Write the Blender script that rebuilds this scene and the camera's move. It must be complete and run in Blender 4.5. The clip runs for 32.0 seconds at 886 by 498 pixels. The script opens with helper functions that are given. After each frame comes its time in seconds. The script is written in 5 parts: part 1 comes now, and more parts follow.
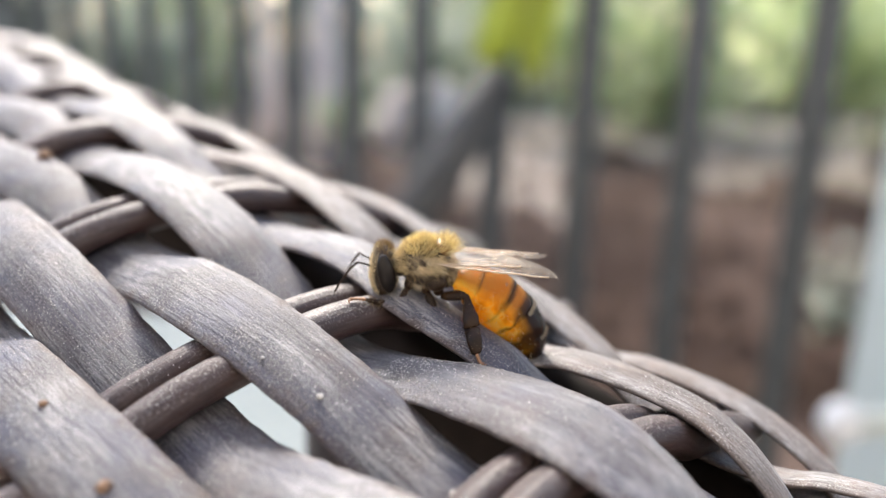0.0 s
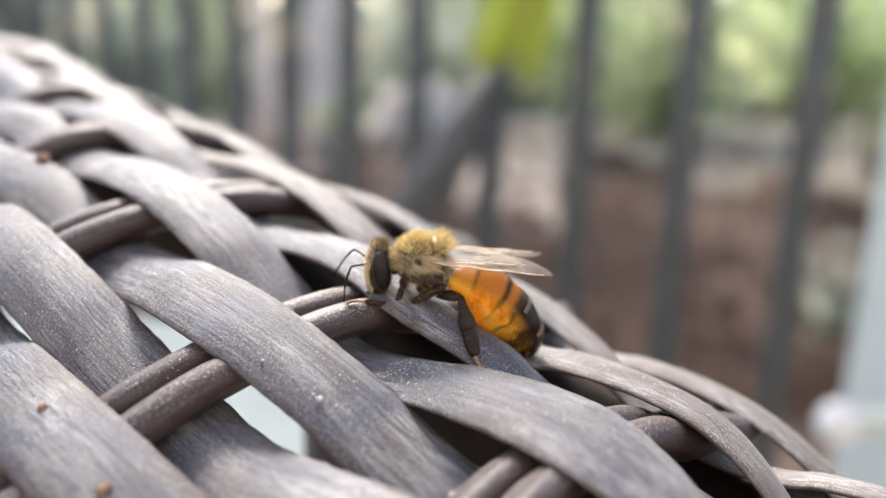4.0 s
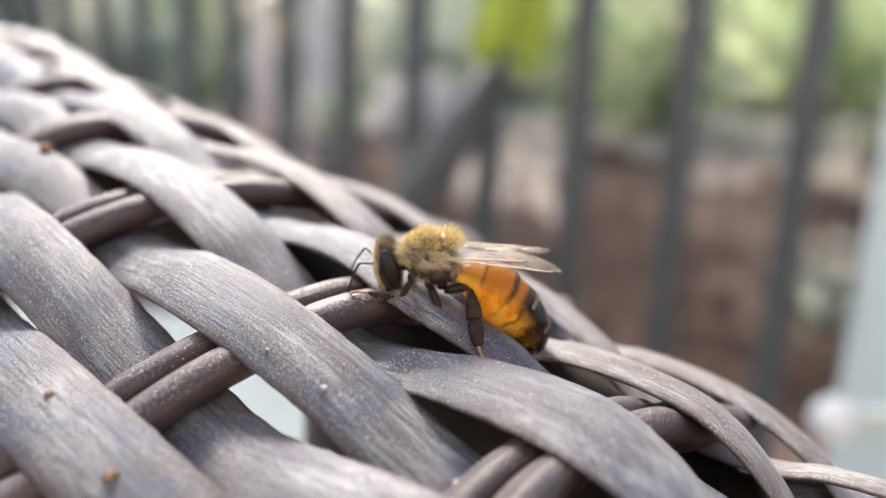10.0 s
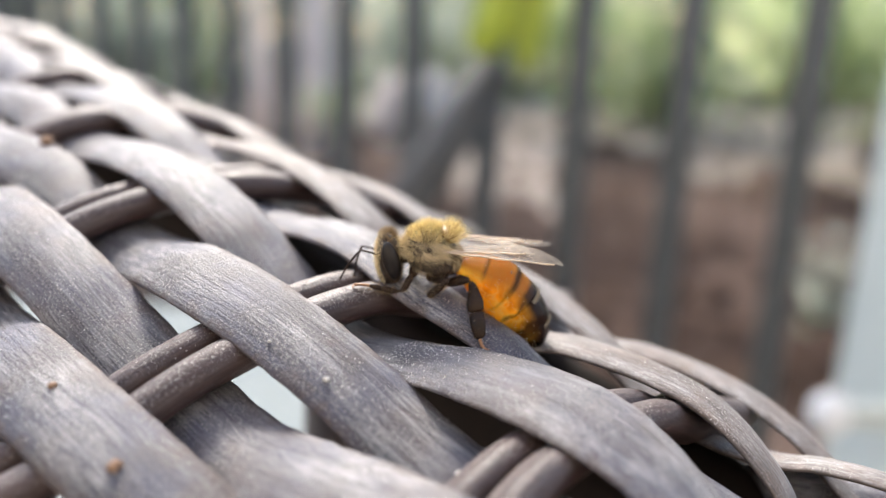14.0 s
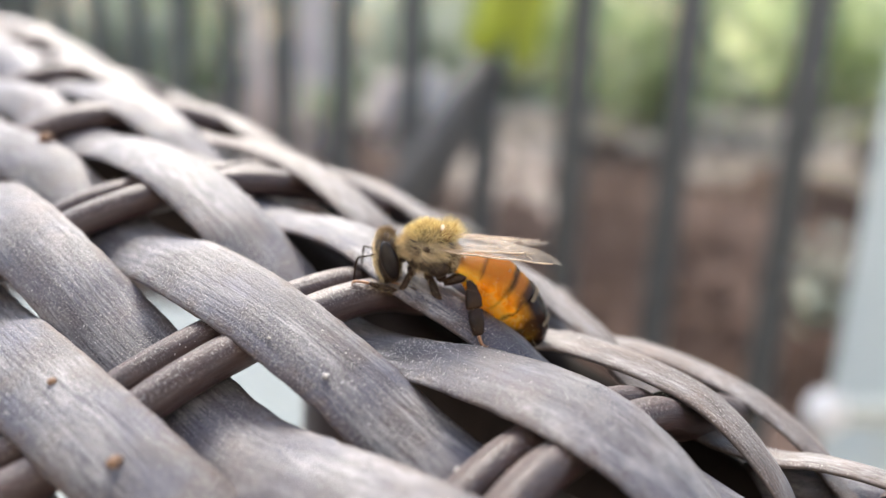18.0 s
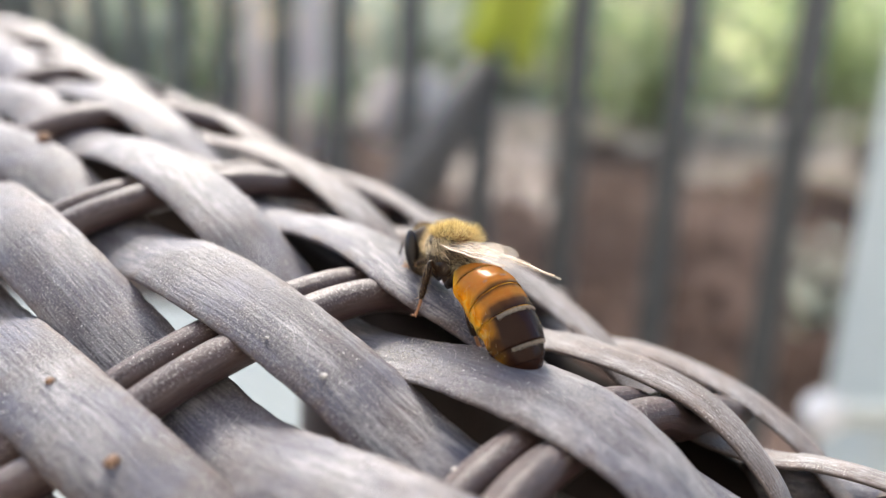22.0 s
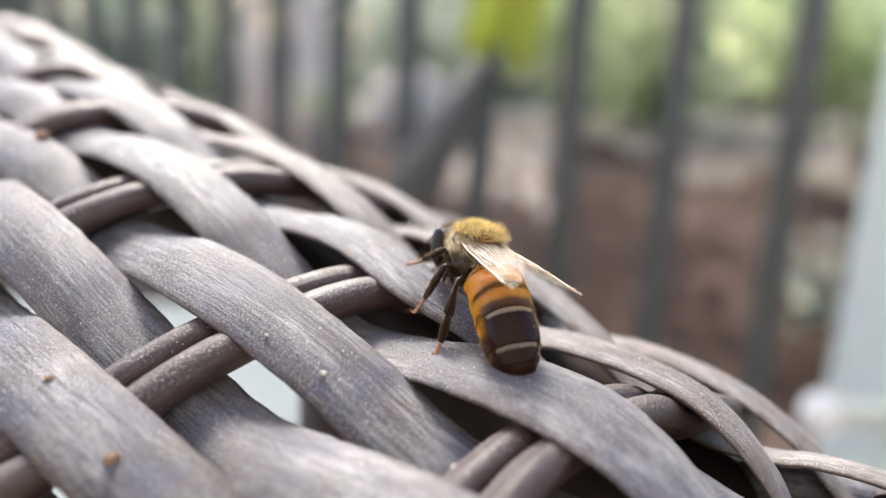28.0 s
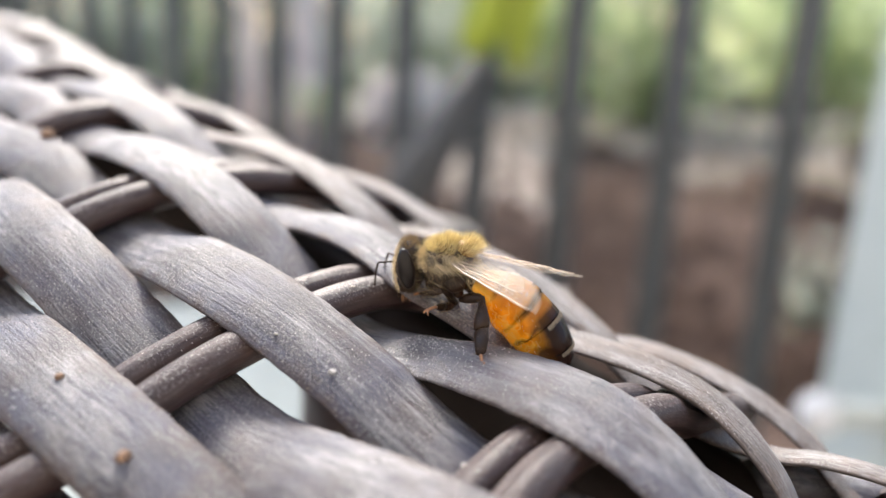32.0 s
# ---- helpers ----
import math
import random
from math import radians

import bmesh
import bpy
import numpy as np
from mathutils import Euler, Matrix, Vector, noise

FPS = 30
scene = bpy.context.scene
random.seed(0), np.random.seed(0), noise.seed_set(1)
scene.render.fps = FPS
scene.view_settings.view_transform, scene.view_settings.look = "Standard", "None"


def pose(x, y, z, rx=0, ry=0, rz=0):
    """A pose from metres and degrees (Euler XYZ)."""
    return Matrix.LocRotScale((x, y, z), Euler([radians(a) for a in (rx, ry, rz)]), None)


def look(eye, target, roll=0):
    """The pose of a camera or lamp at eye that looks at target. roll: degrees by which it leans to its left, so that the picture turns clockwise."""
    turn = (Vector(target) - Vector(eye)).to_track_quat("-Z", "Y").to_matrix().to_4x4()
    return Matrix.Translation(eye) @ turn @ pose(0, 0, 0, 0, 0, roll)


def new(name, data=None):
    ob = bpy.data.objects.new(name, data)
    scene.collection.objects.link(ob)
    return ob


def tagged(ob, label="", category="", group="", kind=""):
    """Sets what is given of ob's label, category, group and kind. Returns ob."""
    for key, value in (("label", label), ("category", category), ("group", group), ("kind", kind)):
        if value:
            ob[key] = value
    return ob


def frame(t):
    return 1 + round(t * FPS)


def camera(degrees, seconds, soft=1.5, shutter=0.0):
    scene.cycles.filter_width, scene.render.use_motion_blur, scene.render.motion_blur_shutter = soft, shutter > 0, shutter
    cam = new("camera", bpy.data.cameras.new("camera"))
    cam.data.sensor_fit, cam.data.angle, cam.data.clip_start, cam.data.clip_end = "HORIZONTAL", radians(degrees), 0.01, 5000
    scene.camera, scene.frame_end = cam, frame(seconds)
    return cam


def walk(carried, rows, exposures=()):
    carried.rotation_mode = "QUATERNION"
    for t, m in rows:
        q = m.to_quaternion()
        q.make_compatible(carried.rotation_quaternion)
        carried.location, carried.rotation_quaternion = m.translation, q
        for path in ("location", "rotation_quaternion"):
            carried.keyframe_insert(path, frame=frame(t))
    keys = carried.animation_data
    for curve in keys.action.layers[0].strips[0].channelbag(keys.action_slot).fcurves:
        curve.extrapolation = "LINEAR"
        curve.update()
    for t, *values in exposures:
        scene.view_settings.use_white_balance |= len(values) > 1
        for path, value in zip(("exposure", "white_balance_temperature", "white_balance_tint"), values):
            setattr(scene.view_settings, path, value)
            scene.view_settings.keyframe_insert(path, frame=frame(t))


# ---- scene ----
# Camera: a phone held close over the arm of a wicker chair.
cam = camera(58, 32.0, soft=1.2)
walk(cam, [
    (0, pose(-0.000000, 0.000000, 0.700000, 75.4808, -1.8685, 0.4838)),
    (0.5, pose(-0.000005, -0.000004, 0.700003, 75.4945, -1.8761, 0.4667)),
    (1, pose(-0.000026, -0.000008, 0.700002, 75.5285, -1.8923, 0.4357)),
    (1.5, pose(-0.000078, -0.000058, 0.700018, 75.5503, -1.9249, 0.3808)),
    (2, pose(-0.000116, -0.000093, 0.700015, 75.5746, -1.9257, 0.3298)),
    (2.5, pose(-0.000099, -0.000094, 0.699993, 75.6088, -1.8592, 0.3058)),
    (3, pose(-0.000081, -0.000112, 0.699998, 75.6288, -1.7827, 0.2763)),
    (3.5, pose(-0.000098, -0.000132, 0.699999, 75.6647, -1.7511, 0.2243)),
    (5.5, pose(-0.000188, -0.000241, 0.699992, 75.7100, -1.9092, 0.1759)),
    (6, pose(-0.000283, -0.000245, 0.699973, 75.7120, -1.9515, 0.1354)),
    (6.5, pose(-0.000341, -0.000279, 0.699965, 75.7193, -2.0015, 0.1150)),
    (7, pose(-0.000384, -0.000331, 0.699946, 75.7423, -2.0440, 0.1166)),
    (7.5, pose(-0.000381, -0.000366, 0.699922, 75.7519, -2.0581, 0.1488)),
    (8, pose(-0.000392, -0.000384, 0.699917, 75.6897, -2.0756, 0.1462)),
    (8.5, pose(-0.000448, -0.000396, 0.699914, 75.5675, -2.1047, 0.1064)),
    (9, pose(-0.000468, -0.000415, 0.699894, 75.4564, -2.1187, 0.1104)),
    (9.5, pose(-0.000489, -0.000475, 0.699871, 75.3745, -2.1454, 0.1227)),
    (10, pose(-0.000542, -0.000551, 0.699865, 75.2909, -2.1753, 0.0937)),
    (10.5, pose(-0.000594, -0.000616, 0.699879, 75.1992, -2.1736, 0.0620)),
    (11, pose(-0.000657, -0.000673, 0.699876, 75.1389, -2.1889, 0.0335)),
    (11.5, pose(-0.000689, -0.000715, 0.699838, 75.1168, -2.2316, 0.0344)),
    (12, pose(-0.000685, -0.000760, 0.699813, 75.0829, -2.2606, 0.0671)),
    (12.5, pose(-0.000713, -0.000801, 0.699803, 75.0447, -2.2734, 0.0675)),
    (13, pose(-0.000758, -0.000800, 0.699780, 75.0223, -2.2887, 0.0344)),
    (13.5, pose(-0.000786, -0.000773, 0.699776, 74.9757, -2.3016, -0.0032)),
    (14, pose(-0.000797, -0.000781, 0.699790, 74.9151, -2.2854, -0.0363)),
    (14.5, pose(-0.000837, -0.000835, 0.699785, 74.8904, -2.2621, -0.0847)),
    (16.5, pose(-0.000892, -0.000917, 0.699687, 74.8965, -2.3571, -0.1173)),
    (17, pose(-0.000944, -0.000946, 0.699715, 74.8781, -2.3983, -0.1653)),
    (17.5, pose(-0.000950, -0.000925, 0.699724, 74.8387, -2.4304, -0.1939)),
    (18, pose(-0.000918, -0.000883, 0.699709, 74.8164, -2.4551, -0.1768)),
    (18.5, pose(-0.000897, -0.000894, 0.699696, 74.8325, -2.4700, -0.1543)),
    (19, pose(-0.000889, -0.000932, 0.699704, 74.8495, -2.4816, -0.1621)),
    (19.5, pose(-0.000918, -0.000953, 0.699714, 74.8567, -2.5329, -0.2136)),
    (20, pose(-0.000971, -0.000965, 0.699706, 74.8754, -2.5946, -0.2838)),
    (20.5, pose(-0.000998, -0.000991, 0.699687, 74.9050, -2.6285, -0.3266)),
    (21, pose(-0.000993, -0.001008, 0.699671, 74.9267, -2.6421, -0.3300)),
    (21.5, pose(-0.000965, -0.001010, 0.699671, 74.9247, -2.6270, -0.3183)),
    (22, pose(-0.000937, -0.001001, 0.699686, 74.9149, -2.6178, -0.3177)),
    (22.5, pose(-0.000932, -0.000980, 0.699670, 74.9228, -2.6475, -0.3245)),
    (23, pose(-0.000966, -0.001001, 0.699644, 74.9263, -2.6833, -0.3443)),
    (23.5, pose(-0.001003, -0.001050, 0.699619, 74.9311, -2.7176, -0.3650)),
    (24, pose(-0.001017, -0.001068, 0.699594, 74.9446, -2.7608, -0.3698)),
    (24.5, pose(-0.001037, -0.001064, 0.699584, 74.9478, -2.7932, -0.3809)),
    (25, pose(-0.001051, -0.001076, 0.699576, 74.9514, -2.8100, -0.3913)),
    (25.5, pose(-0.001026, -0.001117, 0.699585, 74.9463, -2.8106, -0.3856)),
    (27.5, pose(-0.001024, -0.001068, 0.699560, 74.9039, -2.6753, -0.4411)),
    (28, pose(-0.001025, -0.001050, 0.699558, 74.9054, -2.6919, -0.4432)),
    (28.5, pose(-0.001035, -0.001057, 0.699545, 74.9107, -2.7074, -0.4669)),
    (29, pose(-0.001068, -0.001080, 0.699539, 74.9104, -2.7344, -0.5017)),
    (29.5, pose(-0.001090, -0.001088, 0.699539, 74.9094, -2.7589, -0.5238)),
    (30, pose(-0.001111, -0.001053, 0.699536, 74.8947, -2.7895, -0.5622)),
    (30.5, pose(-0.001126, -0.000993, 0.699528, 74.8759, -2.8164, -0.5893)),
    (31, pose(-0.001106, -0.001059, 0.699558, 74.8953, -2.8302, -0.5958)),
    (31.5, pose(-0.001059, -0.001353, 0.699678, 74.9484, -2.8471, -0.6377)),
    (31.8, pose(-0.001133, -0.001339, 0.699662, 74.9443, -2.8454, -0.6402)),
    (32, pose(-0.001802, -0.001218, 0.699516, 74.9074, -2.8297, -0.6628)),
])
cam.data.dof.use_dof = True
cam.data.dof.focus_distance = 0.0522
cam.data.dof.aperture_fstop = 15.5

# World and sun: bright hazy daylight.
SUN_ELEV, SUN_AZ = radians(44), radians(-13)
world = bpy.data.worlds.new("world")
scene.world = world
world.use_nodes = True
wn = world.node_tree.nodes
sky = wn.new("ShaderNodeTexSky")
sky.sky_type = "NISHITA"
sky.sun_disc = False
sky.sun_elevation = SUN_ELEV
sky.sun_rotation = SUN_AZ
sky.dust_density = 2.5
wn["Background"].inputs["Strength"].default_value = 0.215
world.node_tree.links.new(sky.outputs[0], wn["Background"].inputs["Color"])
sun_data = bpy.data.lights.new("sun", "SUN")
sun_data.energy = 3.0
sun_data.angle = radians(13)
sun_data.color = (1.0, 0.94, 0.865)
sun = new("sun", sun_data)
sun_dir = Vector((math.sin(SUN_AZ) * math.cos(SUN_ELEV), math.cos(SUN_AZ) * math.cos(SUN_ELEV), math.sin(SUN_ELEV)))
sun.matrix_basis = look(sun_dir * 20, (0, 0, 0))
scene.view_settings.exposure = 1.30

MM = 0.001


# ---- materials ----
def base(name, rough=0.6, metal=0.0):
    m = bpy.data.materials.new(name)
    m.use_nodes = True
    b = m.node_tree.nodes["Principled BSDF"]
    b.inputs["Roughness"].default_value = rough
    b.inputs["Metallic"].default_value = metal
    return m, m.node_tree.nodes, m.node_tree.links, b


def ramp(nodes, links, fac, stops):
    r = nodes.new("ShaderNodeValToRGB")
    e = r.color_ramp.elements
    while len(e) < len(stops):
        e.new(0.5)
    for el, (p, c) in zip(e, stops):
        el.position, el.color = p, (*c, 1) if len(c) == 3 else c
    links.new(fac, r.inputs[0])
    return r.outputs[0]


def noise_tex(nodes, links, coord, scale, detail=6, rough=0.6, stretch=None):
    n = nodes.new("ShaderNodeTexNoise")
    n.inputs["Scale"].default_value = scale
    n.inputs["Detail"].default_value = detail
    n.inputs["Roughness"].default_value = rough
    if stretch:
        mp = nodes.new("ShaderNodeMapping")
        mp.inputs["Scale"].default_value = stretch
        links.new(coord, mp.inputs[0])
        coord = mp.outputs[0]
    links.new(coord, n.inputs["Vector"])
    return n.outputs["Fac"]


def mix(nodes, links, fac, a, b, mode="MIX"):
    x = nodes.new("ShaderNodeMix")
    x.data_type, x.blend_type = "RGBA", mode
    for sock, v in ((x.inputs[0], fac), (x.inputs[6], a), (x.inputs[7], b)):
        if isinstance(v, (int, float)):
            sock.default_value = v
        elif isinstance(v, tuple):
            sock.default_value = (*v, 1)
        else:
            links.new(v, sock)
    return x.outputs[2]


def mathn(nodes, links, op, a, b=0.0, c=0.0):
    x = nodes.new("ShaderNodeMath")
    x.operation = op
    for sock, v in zip(x.inputs, (a, b, c)):
        if isinstance(v, (int, float)):
            sock.default_value = v
        else:
            links.new(v, sock)
    return x.outputs[0]


def bump(nodes, links, bsdf, height, strength, dist):
    b = nodes.new("ShaderNodeBump")
    b.inputs["Strength"].default_value = strength
    b.inputs["Distance"].default_value = dist
    links.new(height, b.inputs["Height"])
    links.new(b.outputs[0], bsdf.inputs["Normal"])


def mat_strand(name, dark, light, dust, rough, sheen=0.0, relief=0.95, gloss=0.5, grime=0.0):
    """Stained flat or round weaving strand: streaks along its length, dust on top. UV in millimetres."""
    m, n, l, b = base(name, rough)
    uv = n.new("ShaderNodeUVMap").outputs[0]
    ob = n.new("ShaderNodeObjectInfo").outputs["Random"]
    geo = n.new("ShaderNodeNewGeometry")
    off = n.new("ShaderNodeVectorMath")
    off.operation = "ADD"
    comb = n.new("ShaderNodeCombineXYZ")
    l.new(mathn(n, l, "MULTIPLY", ob, 90.0), comb.inputs[0])
    l.new(mathn(n, l, "MULTIPLY", ob, 37.0), comb.inputs[1])
    l.new(uv, off.inputs[0])
    l.new(comb.outputs[0], off.inputs[1])
    co = off.outputs[0]
    streak = noise_tex(n, l, co, 1.0, 8, 0.62, (0.16, 2.6, 1))
    fine = noise_tex(n, l, co, 1.0, 5, 0.7, (0.22, 7.5, 1))
    blotch = noise_tex(n, l, co, 0.32, 5, 0.6)
    col = ramp(n, l, streak, [(0.28, dark), (0.52, tuple((a + c) / 2 for a, c in zip(dark, light))), (0.75, light)])
    col = mix(n, l, ramp(n, l, blotch, [(0.42, (0, 0, 0)), (0.7, (1, 1, 1))]), col, (light[0] * 0.82, light[1] * 0.68, light[2] * 0.61))
    # bluish reflection of the sky, painted into the colour in soft patches
    tint = noise_tex(n, l, co, 0.20, 3, 0.5)
    col = mix(n, l, mathn(n, l, "MULTIPLY", ramp(n, l, tint, [(0.42, (0, 0, 0)), (0.58, (1, 1, 1))]), sheen), col, (0.083, 0.085, 0.118))
    col = mix(n, l, ramp(n, l, fine, [(0.40, (0.65, 0.65, 0.65)), (0.50, (0, 0, 0))]), col, (dark[0] * 0.6, dark[1] * 0.55, dark[2] * 0.55))
    scuff = noise_tex(n, l, co, 1.0, 6, 0.7, (0.35, 5.0, 1))
    col = mix(n, l, ramp(n, l, scuff, [(0.58, (0, 0, 0)), (0.70, (0.7, 0.7, 0.7))]), col, (light[0] * 2.0, light[1] * 1.95, light[2] * 1.9))
    worn = mathn(n, l, "MULTIPLY", ramp(n, l, noise_tex(n, l, co, 1.0, 4, 0.6, (0.09, 0.34, 1)), [(0.43, (0, 0, 0)), (0.60, (1, 1, 1))]),
                 ramp(n, l, noise_tex(n, l, co, 1.0, 6, 0.75, (0.40, 3.6, 1)), [(0.43, (0, 0, 0)), (0.58, (0.9, 0.9, 0.9))]))
    col = mix(n, l, mathn(n, l, "MULTIPLY", worn, 0.9 if grime else 0.08), col, (0.33, 0.32, 0.315))
    deep = noise_tex(n, l, co, 1.0, 4, 0.6, (0.10, 0.45, 1))
    col = mix(n, l, ramp(n, l, deep, [(0.50, (0, 0, 0)), (0.66, (0.6, 0.6, 0.6))]), col, (dark[0] * 1.3, dark[1] * 1.1, dark[2] * 1.1))
    # brown grime along the two edges
    sep = n.new("ShaderNodeSeparateXYZ")
    l.new(uv, sep.inputs[0])
    rim = mathn(n, l, "MULTIPLY_ADD", mathn(n, l, "SUBTRACT", noise_tex(n, l, co, 0.7, 5, 0.65), 0.5), 3.2, mathn(n, l, "ABSOLUTE", sep.outputs[1]))
    if grime:
        col = mix(n, l, ramp(n, l, mathn(n, l, "DIVIDE", rim, 4.0), [(0.50, (0, 0, 0)), (0.70, (grime, grime, grime))]), col, (0.075, 0.050, 0.040))
    grain = noise_tex(n, l, co, 6.5, 4, 0.75)
    patch = noise_tex(n, l, co, 0.22, 4, 0.6)
    dusty = mathn(n, l, "MULTIPLY", ramp(n, l, grain, [(0.53, (0, 0, 0)), (0.66, (1, 1, 1))]),
                  ramp(n, l, patch, [(0.36, (0.12, 0.12, 0.12)), (0.60, (1, 1, 1))]))
    up = n.new("ShaderNodeSeparateXYZ")
    l.new(geo.outputs["Normal"], up.inputs[0])
    dusty = mathn(n, l, "MULTIPLY", dusty, ramp(n, l, up.outputs[2], [(0.15, (0, 0, 0)), (0.75, (1, 1, 1))]))
    dusty = mathn(n, l, "MULTIPLY", dusty, dust)
    col = mix(n, l, dusty, col, (0.52, 0.49, 0.45))
    l.new(col, b.inputs["Base Color"])
    r = mathn(n, l, "MULTIPLY_ADD", streak, 0.30, rough - 0.15)
    r = mathn(n, l, "MULTIPLY_ADD", dusty, 0.25, r)
    l.new(r, b.inputs["Roughness"])
    h = mathn(n, l, "MULTIPLY_ADD", fine, 0.6, streak)
    h = mathn(n, l, "MULTIPLY_ADD", dusty, 0.6, h)
    h = mathn(n, l, "MULTIPLY_ADD", grain, 0.18, h)
    b.inputs["Specular IOR Level"].default_value = gloss
    bump(n, l, b, h, relief, 0.00022)
    return m


def mat_plain(name, c1, c2, scale, rough, bumpd=0.0, detail=6, obj=True):
    """Two-tone noisy surface in object space."""
    m, n, l, b = base(name, rough)
    co = n.new("ShaderNodeTexCoord").outputs["Object"]
    f1 = noise_tex(n, l, co, scale, detail)
    f2 = noise_tex(n, l, co, scale * 7.3, 4)
    f = mathn(n, l, "MULTIPLY_ADD", f2, 0.35, mathn(n, l, "MULTIPLY", f1, 0.75))
    l.new(ramp(n, l, f, [(0.38, c1), (0.68, c2)]), b.inputs["Base Color"])
    if bumpd:
        bump(n, l, b, f, 0.5, bumpd)
    return m


M_RIBBON = mat_strand("stained_flat_strand", (0.020, 0.019, 0.023), (0.118, 0.112, 0.120), 0.9, 0.52, 0.80, 0.65, 0.32, 0.75)
M_RIBBON_W = mat_strand("weathered_flat_strand", (0.034, 0.033, 0.037), (0.180, 0.175, 0.182), 0.9, 0.53, 0.65, 0.55, 0.30, 0.6)
M_RIBBON_T = mat_strand("dusty_tan_strand", (0.055, 0.047, 0.042), (0.235, 0.212, 0.192), 1.0, 0.58, 0.1, 0.55, 0.30, 0.5)
M_ROD = mat_strand("stained_round_strand", (0.024, 0.013, 0.012), (0.070, 0.043, 0.039), 1.0, 0.44, 0.0, 0.45, 0.45)
# near-black colour standing in for the shade inside the arm
M_GAP = mat_plain("gap_shade", (0.012, 0.009, 0.008), (0.026, 0.019, 0.016), 60, 0.8, 0.0003)
M_GAP_BACK = mat_plain("gap_backing_brown", (0.055, 0.036, 0.029), (0.12, 0.082, 0.066), 160, 0.75, 0.0003)
M_GAP.node_tree.nodes["Principled BSDF"].inputs["Specular IOR Level"].default_value = 0.2
M_FENCE = mat_plain("fence_paint", (0.042, 0.045, 0.045), (0.072, 0.076, 0.075), 9, 0.55, 0.0006)
M_POST = mat_plain("pale_post_paint", (0.38, 0.42, 0.40), (0.47, 0.505, 0.48), 5, 0.6, 0.0004)
M_WHITE = mat_plain("white_collar_paint", (0.58, 0.59, 0.59), (0.66, 0.67, 0.67), 8, 0.45)
M_CUSHION = mat_plain("pale_fabric", (0.20, 0.225, 0.215), (0.26, 0.285, 0.275), 60, 0.9, 0.0006)
M_FLOOR = mat_plain("patio_concrete", (0.30, 0.27, 0.24), (0.42, 0.38, 0.34), 3, 0.85, 0.002)
M_ROCK = mat_plain("pale_rock", (0.34, 0.285, 0.25), (0.52, 0.45, 0.40), 6, 0.9, 0.01)
M_SUNLIT_EARTH = mat_plain("sunlit_earth", (0.13, 0.105, 0.085), (0.36, 0.30, 0.25), 2.2, 0.97, 0.01)
M_FILL_WALL = mat_plain("fill_wall_render", (0.36, 0.33, 0.29), (0.44, 0.40, 0.35), 2, 0.9, 0.003)
M_STALK = mat_plain("grey_stalk", (0.045, 0.044, 0.043), (0.075, 0.074, 0.072), 14, 0.75, 0.001)


def mat_ground():
    m, n, l, b = base("garden_soil", 0.97)
    b.inputs["Specular IOR Level"].default_value = 0.05
    co = n.new("ShaderNodeTexCoord").outputs["Object"]
    big = noise_tex(n, l, co, 0.9, 5, 0.6)
    small = noise_tex(n, l, co, 16, 7, 0.7)
    col = ramp(n, l, small, [(0.3, (0.032, 0.021, 0.016)), (0.55, (0.056, 0.037, 0.028)), (0.8, (0.095, 0.066, 0.052))])
    col = mix(n, l, ramp(n, l, big, [(0.45, (0, 0, 0)), (0.62, (1, 1, 1))]), col, (0.13, 0.092, 0.074))
    l.new(col, b.inputs["Base Color"])
    bump(n, l, b, small, 0.8, 0.02)
    return m


def mat_leaf(name, c1, c2, trans=0.45, rough=0.45, gloss=0.5):
    m, n, l, b = base(name, rough)
    b.inputs["Specular IOR Level"].default_value = gloss
    rnd = n.new("ShaderNodeNewGeometry").outputs["Random Per Island"]
    co = n.new("ShaderNodeTexCoord").outputs["Object"]
    f = mathn(n, l, "MULTIPLY_ADD", noise_tex(n, l, co, 5, 4), 0.5, mathn(n, l, "MULTIPLY", rnd, 0.6))
    col = ramp(n, l, f, [(0.2, c1), (0.75, c2)])
    l.new(col, b.inputs["Base Color"])
    t = n.new("ShaderNodeBsdfTranslucent")
    l.new(col, t.inputs["Color"])
    ms = n.new("ShaderNodeMixShader")
    ms.inputs[0].default_value = trans
    l.new(b.outputs[0], ms.inputs[1])
    l.new(t.outputs[0], ms.inputs[2])
    l.new(ms.outputs[0], n["Material Output"].inputs[0])
    return m


M_GROUND = mat_ground()
M_LEAF = mat_leaf("shrub_leaf", (0.20, 0.26, 0.10), (0.58, 0.66, 0.34), 0.55)
M_LEAF_D = mat_leaf("dark_shrub_leaf", (0.27, 0.31, 0.24), (0.54, 0.58, 0.47), 0.55)
M_LEAF_DD = mat_leaf("deep_green_leaf", (0.07, 0.09, 0.07), (0.17, 0.20, 0.16), 0.4)
M_LEAF_Y = mat_leaf("yellow_green_leaf", (0.33, 0.39, 0.05), (0.46, 0.52, 0.10), 0.45)
M_LITTER = mat_leaf("dead_leaf", (0.04, 0.025, 0.018), (0.085, 0.056, 0.042), 0.1, 0.95, 0.05)
M_BARK = mat_plain("shrub_bark", (0.06, 0.045, 0.035), (0.14, 0.11, 0.09), 20, 0.9, 0.004)


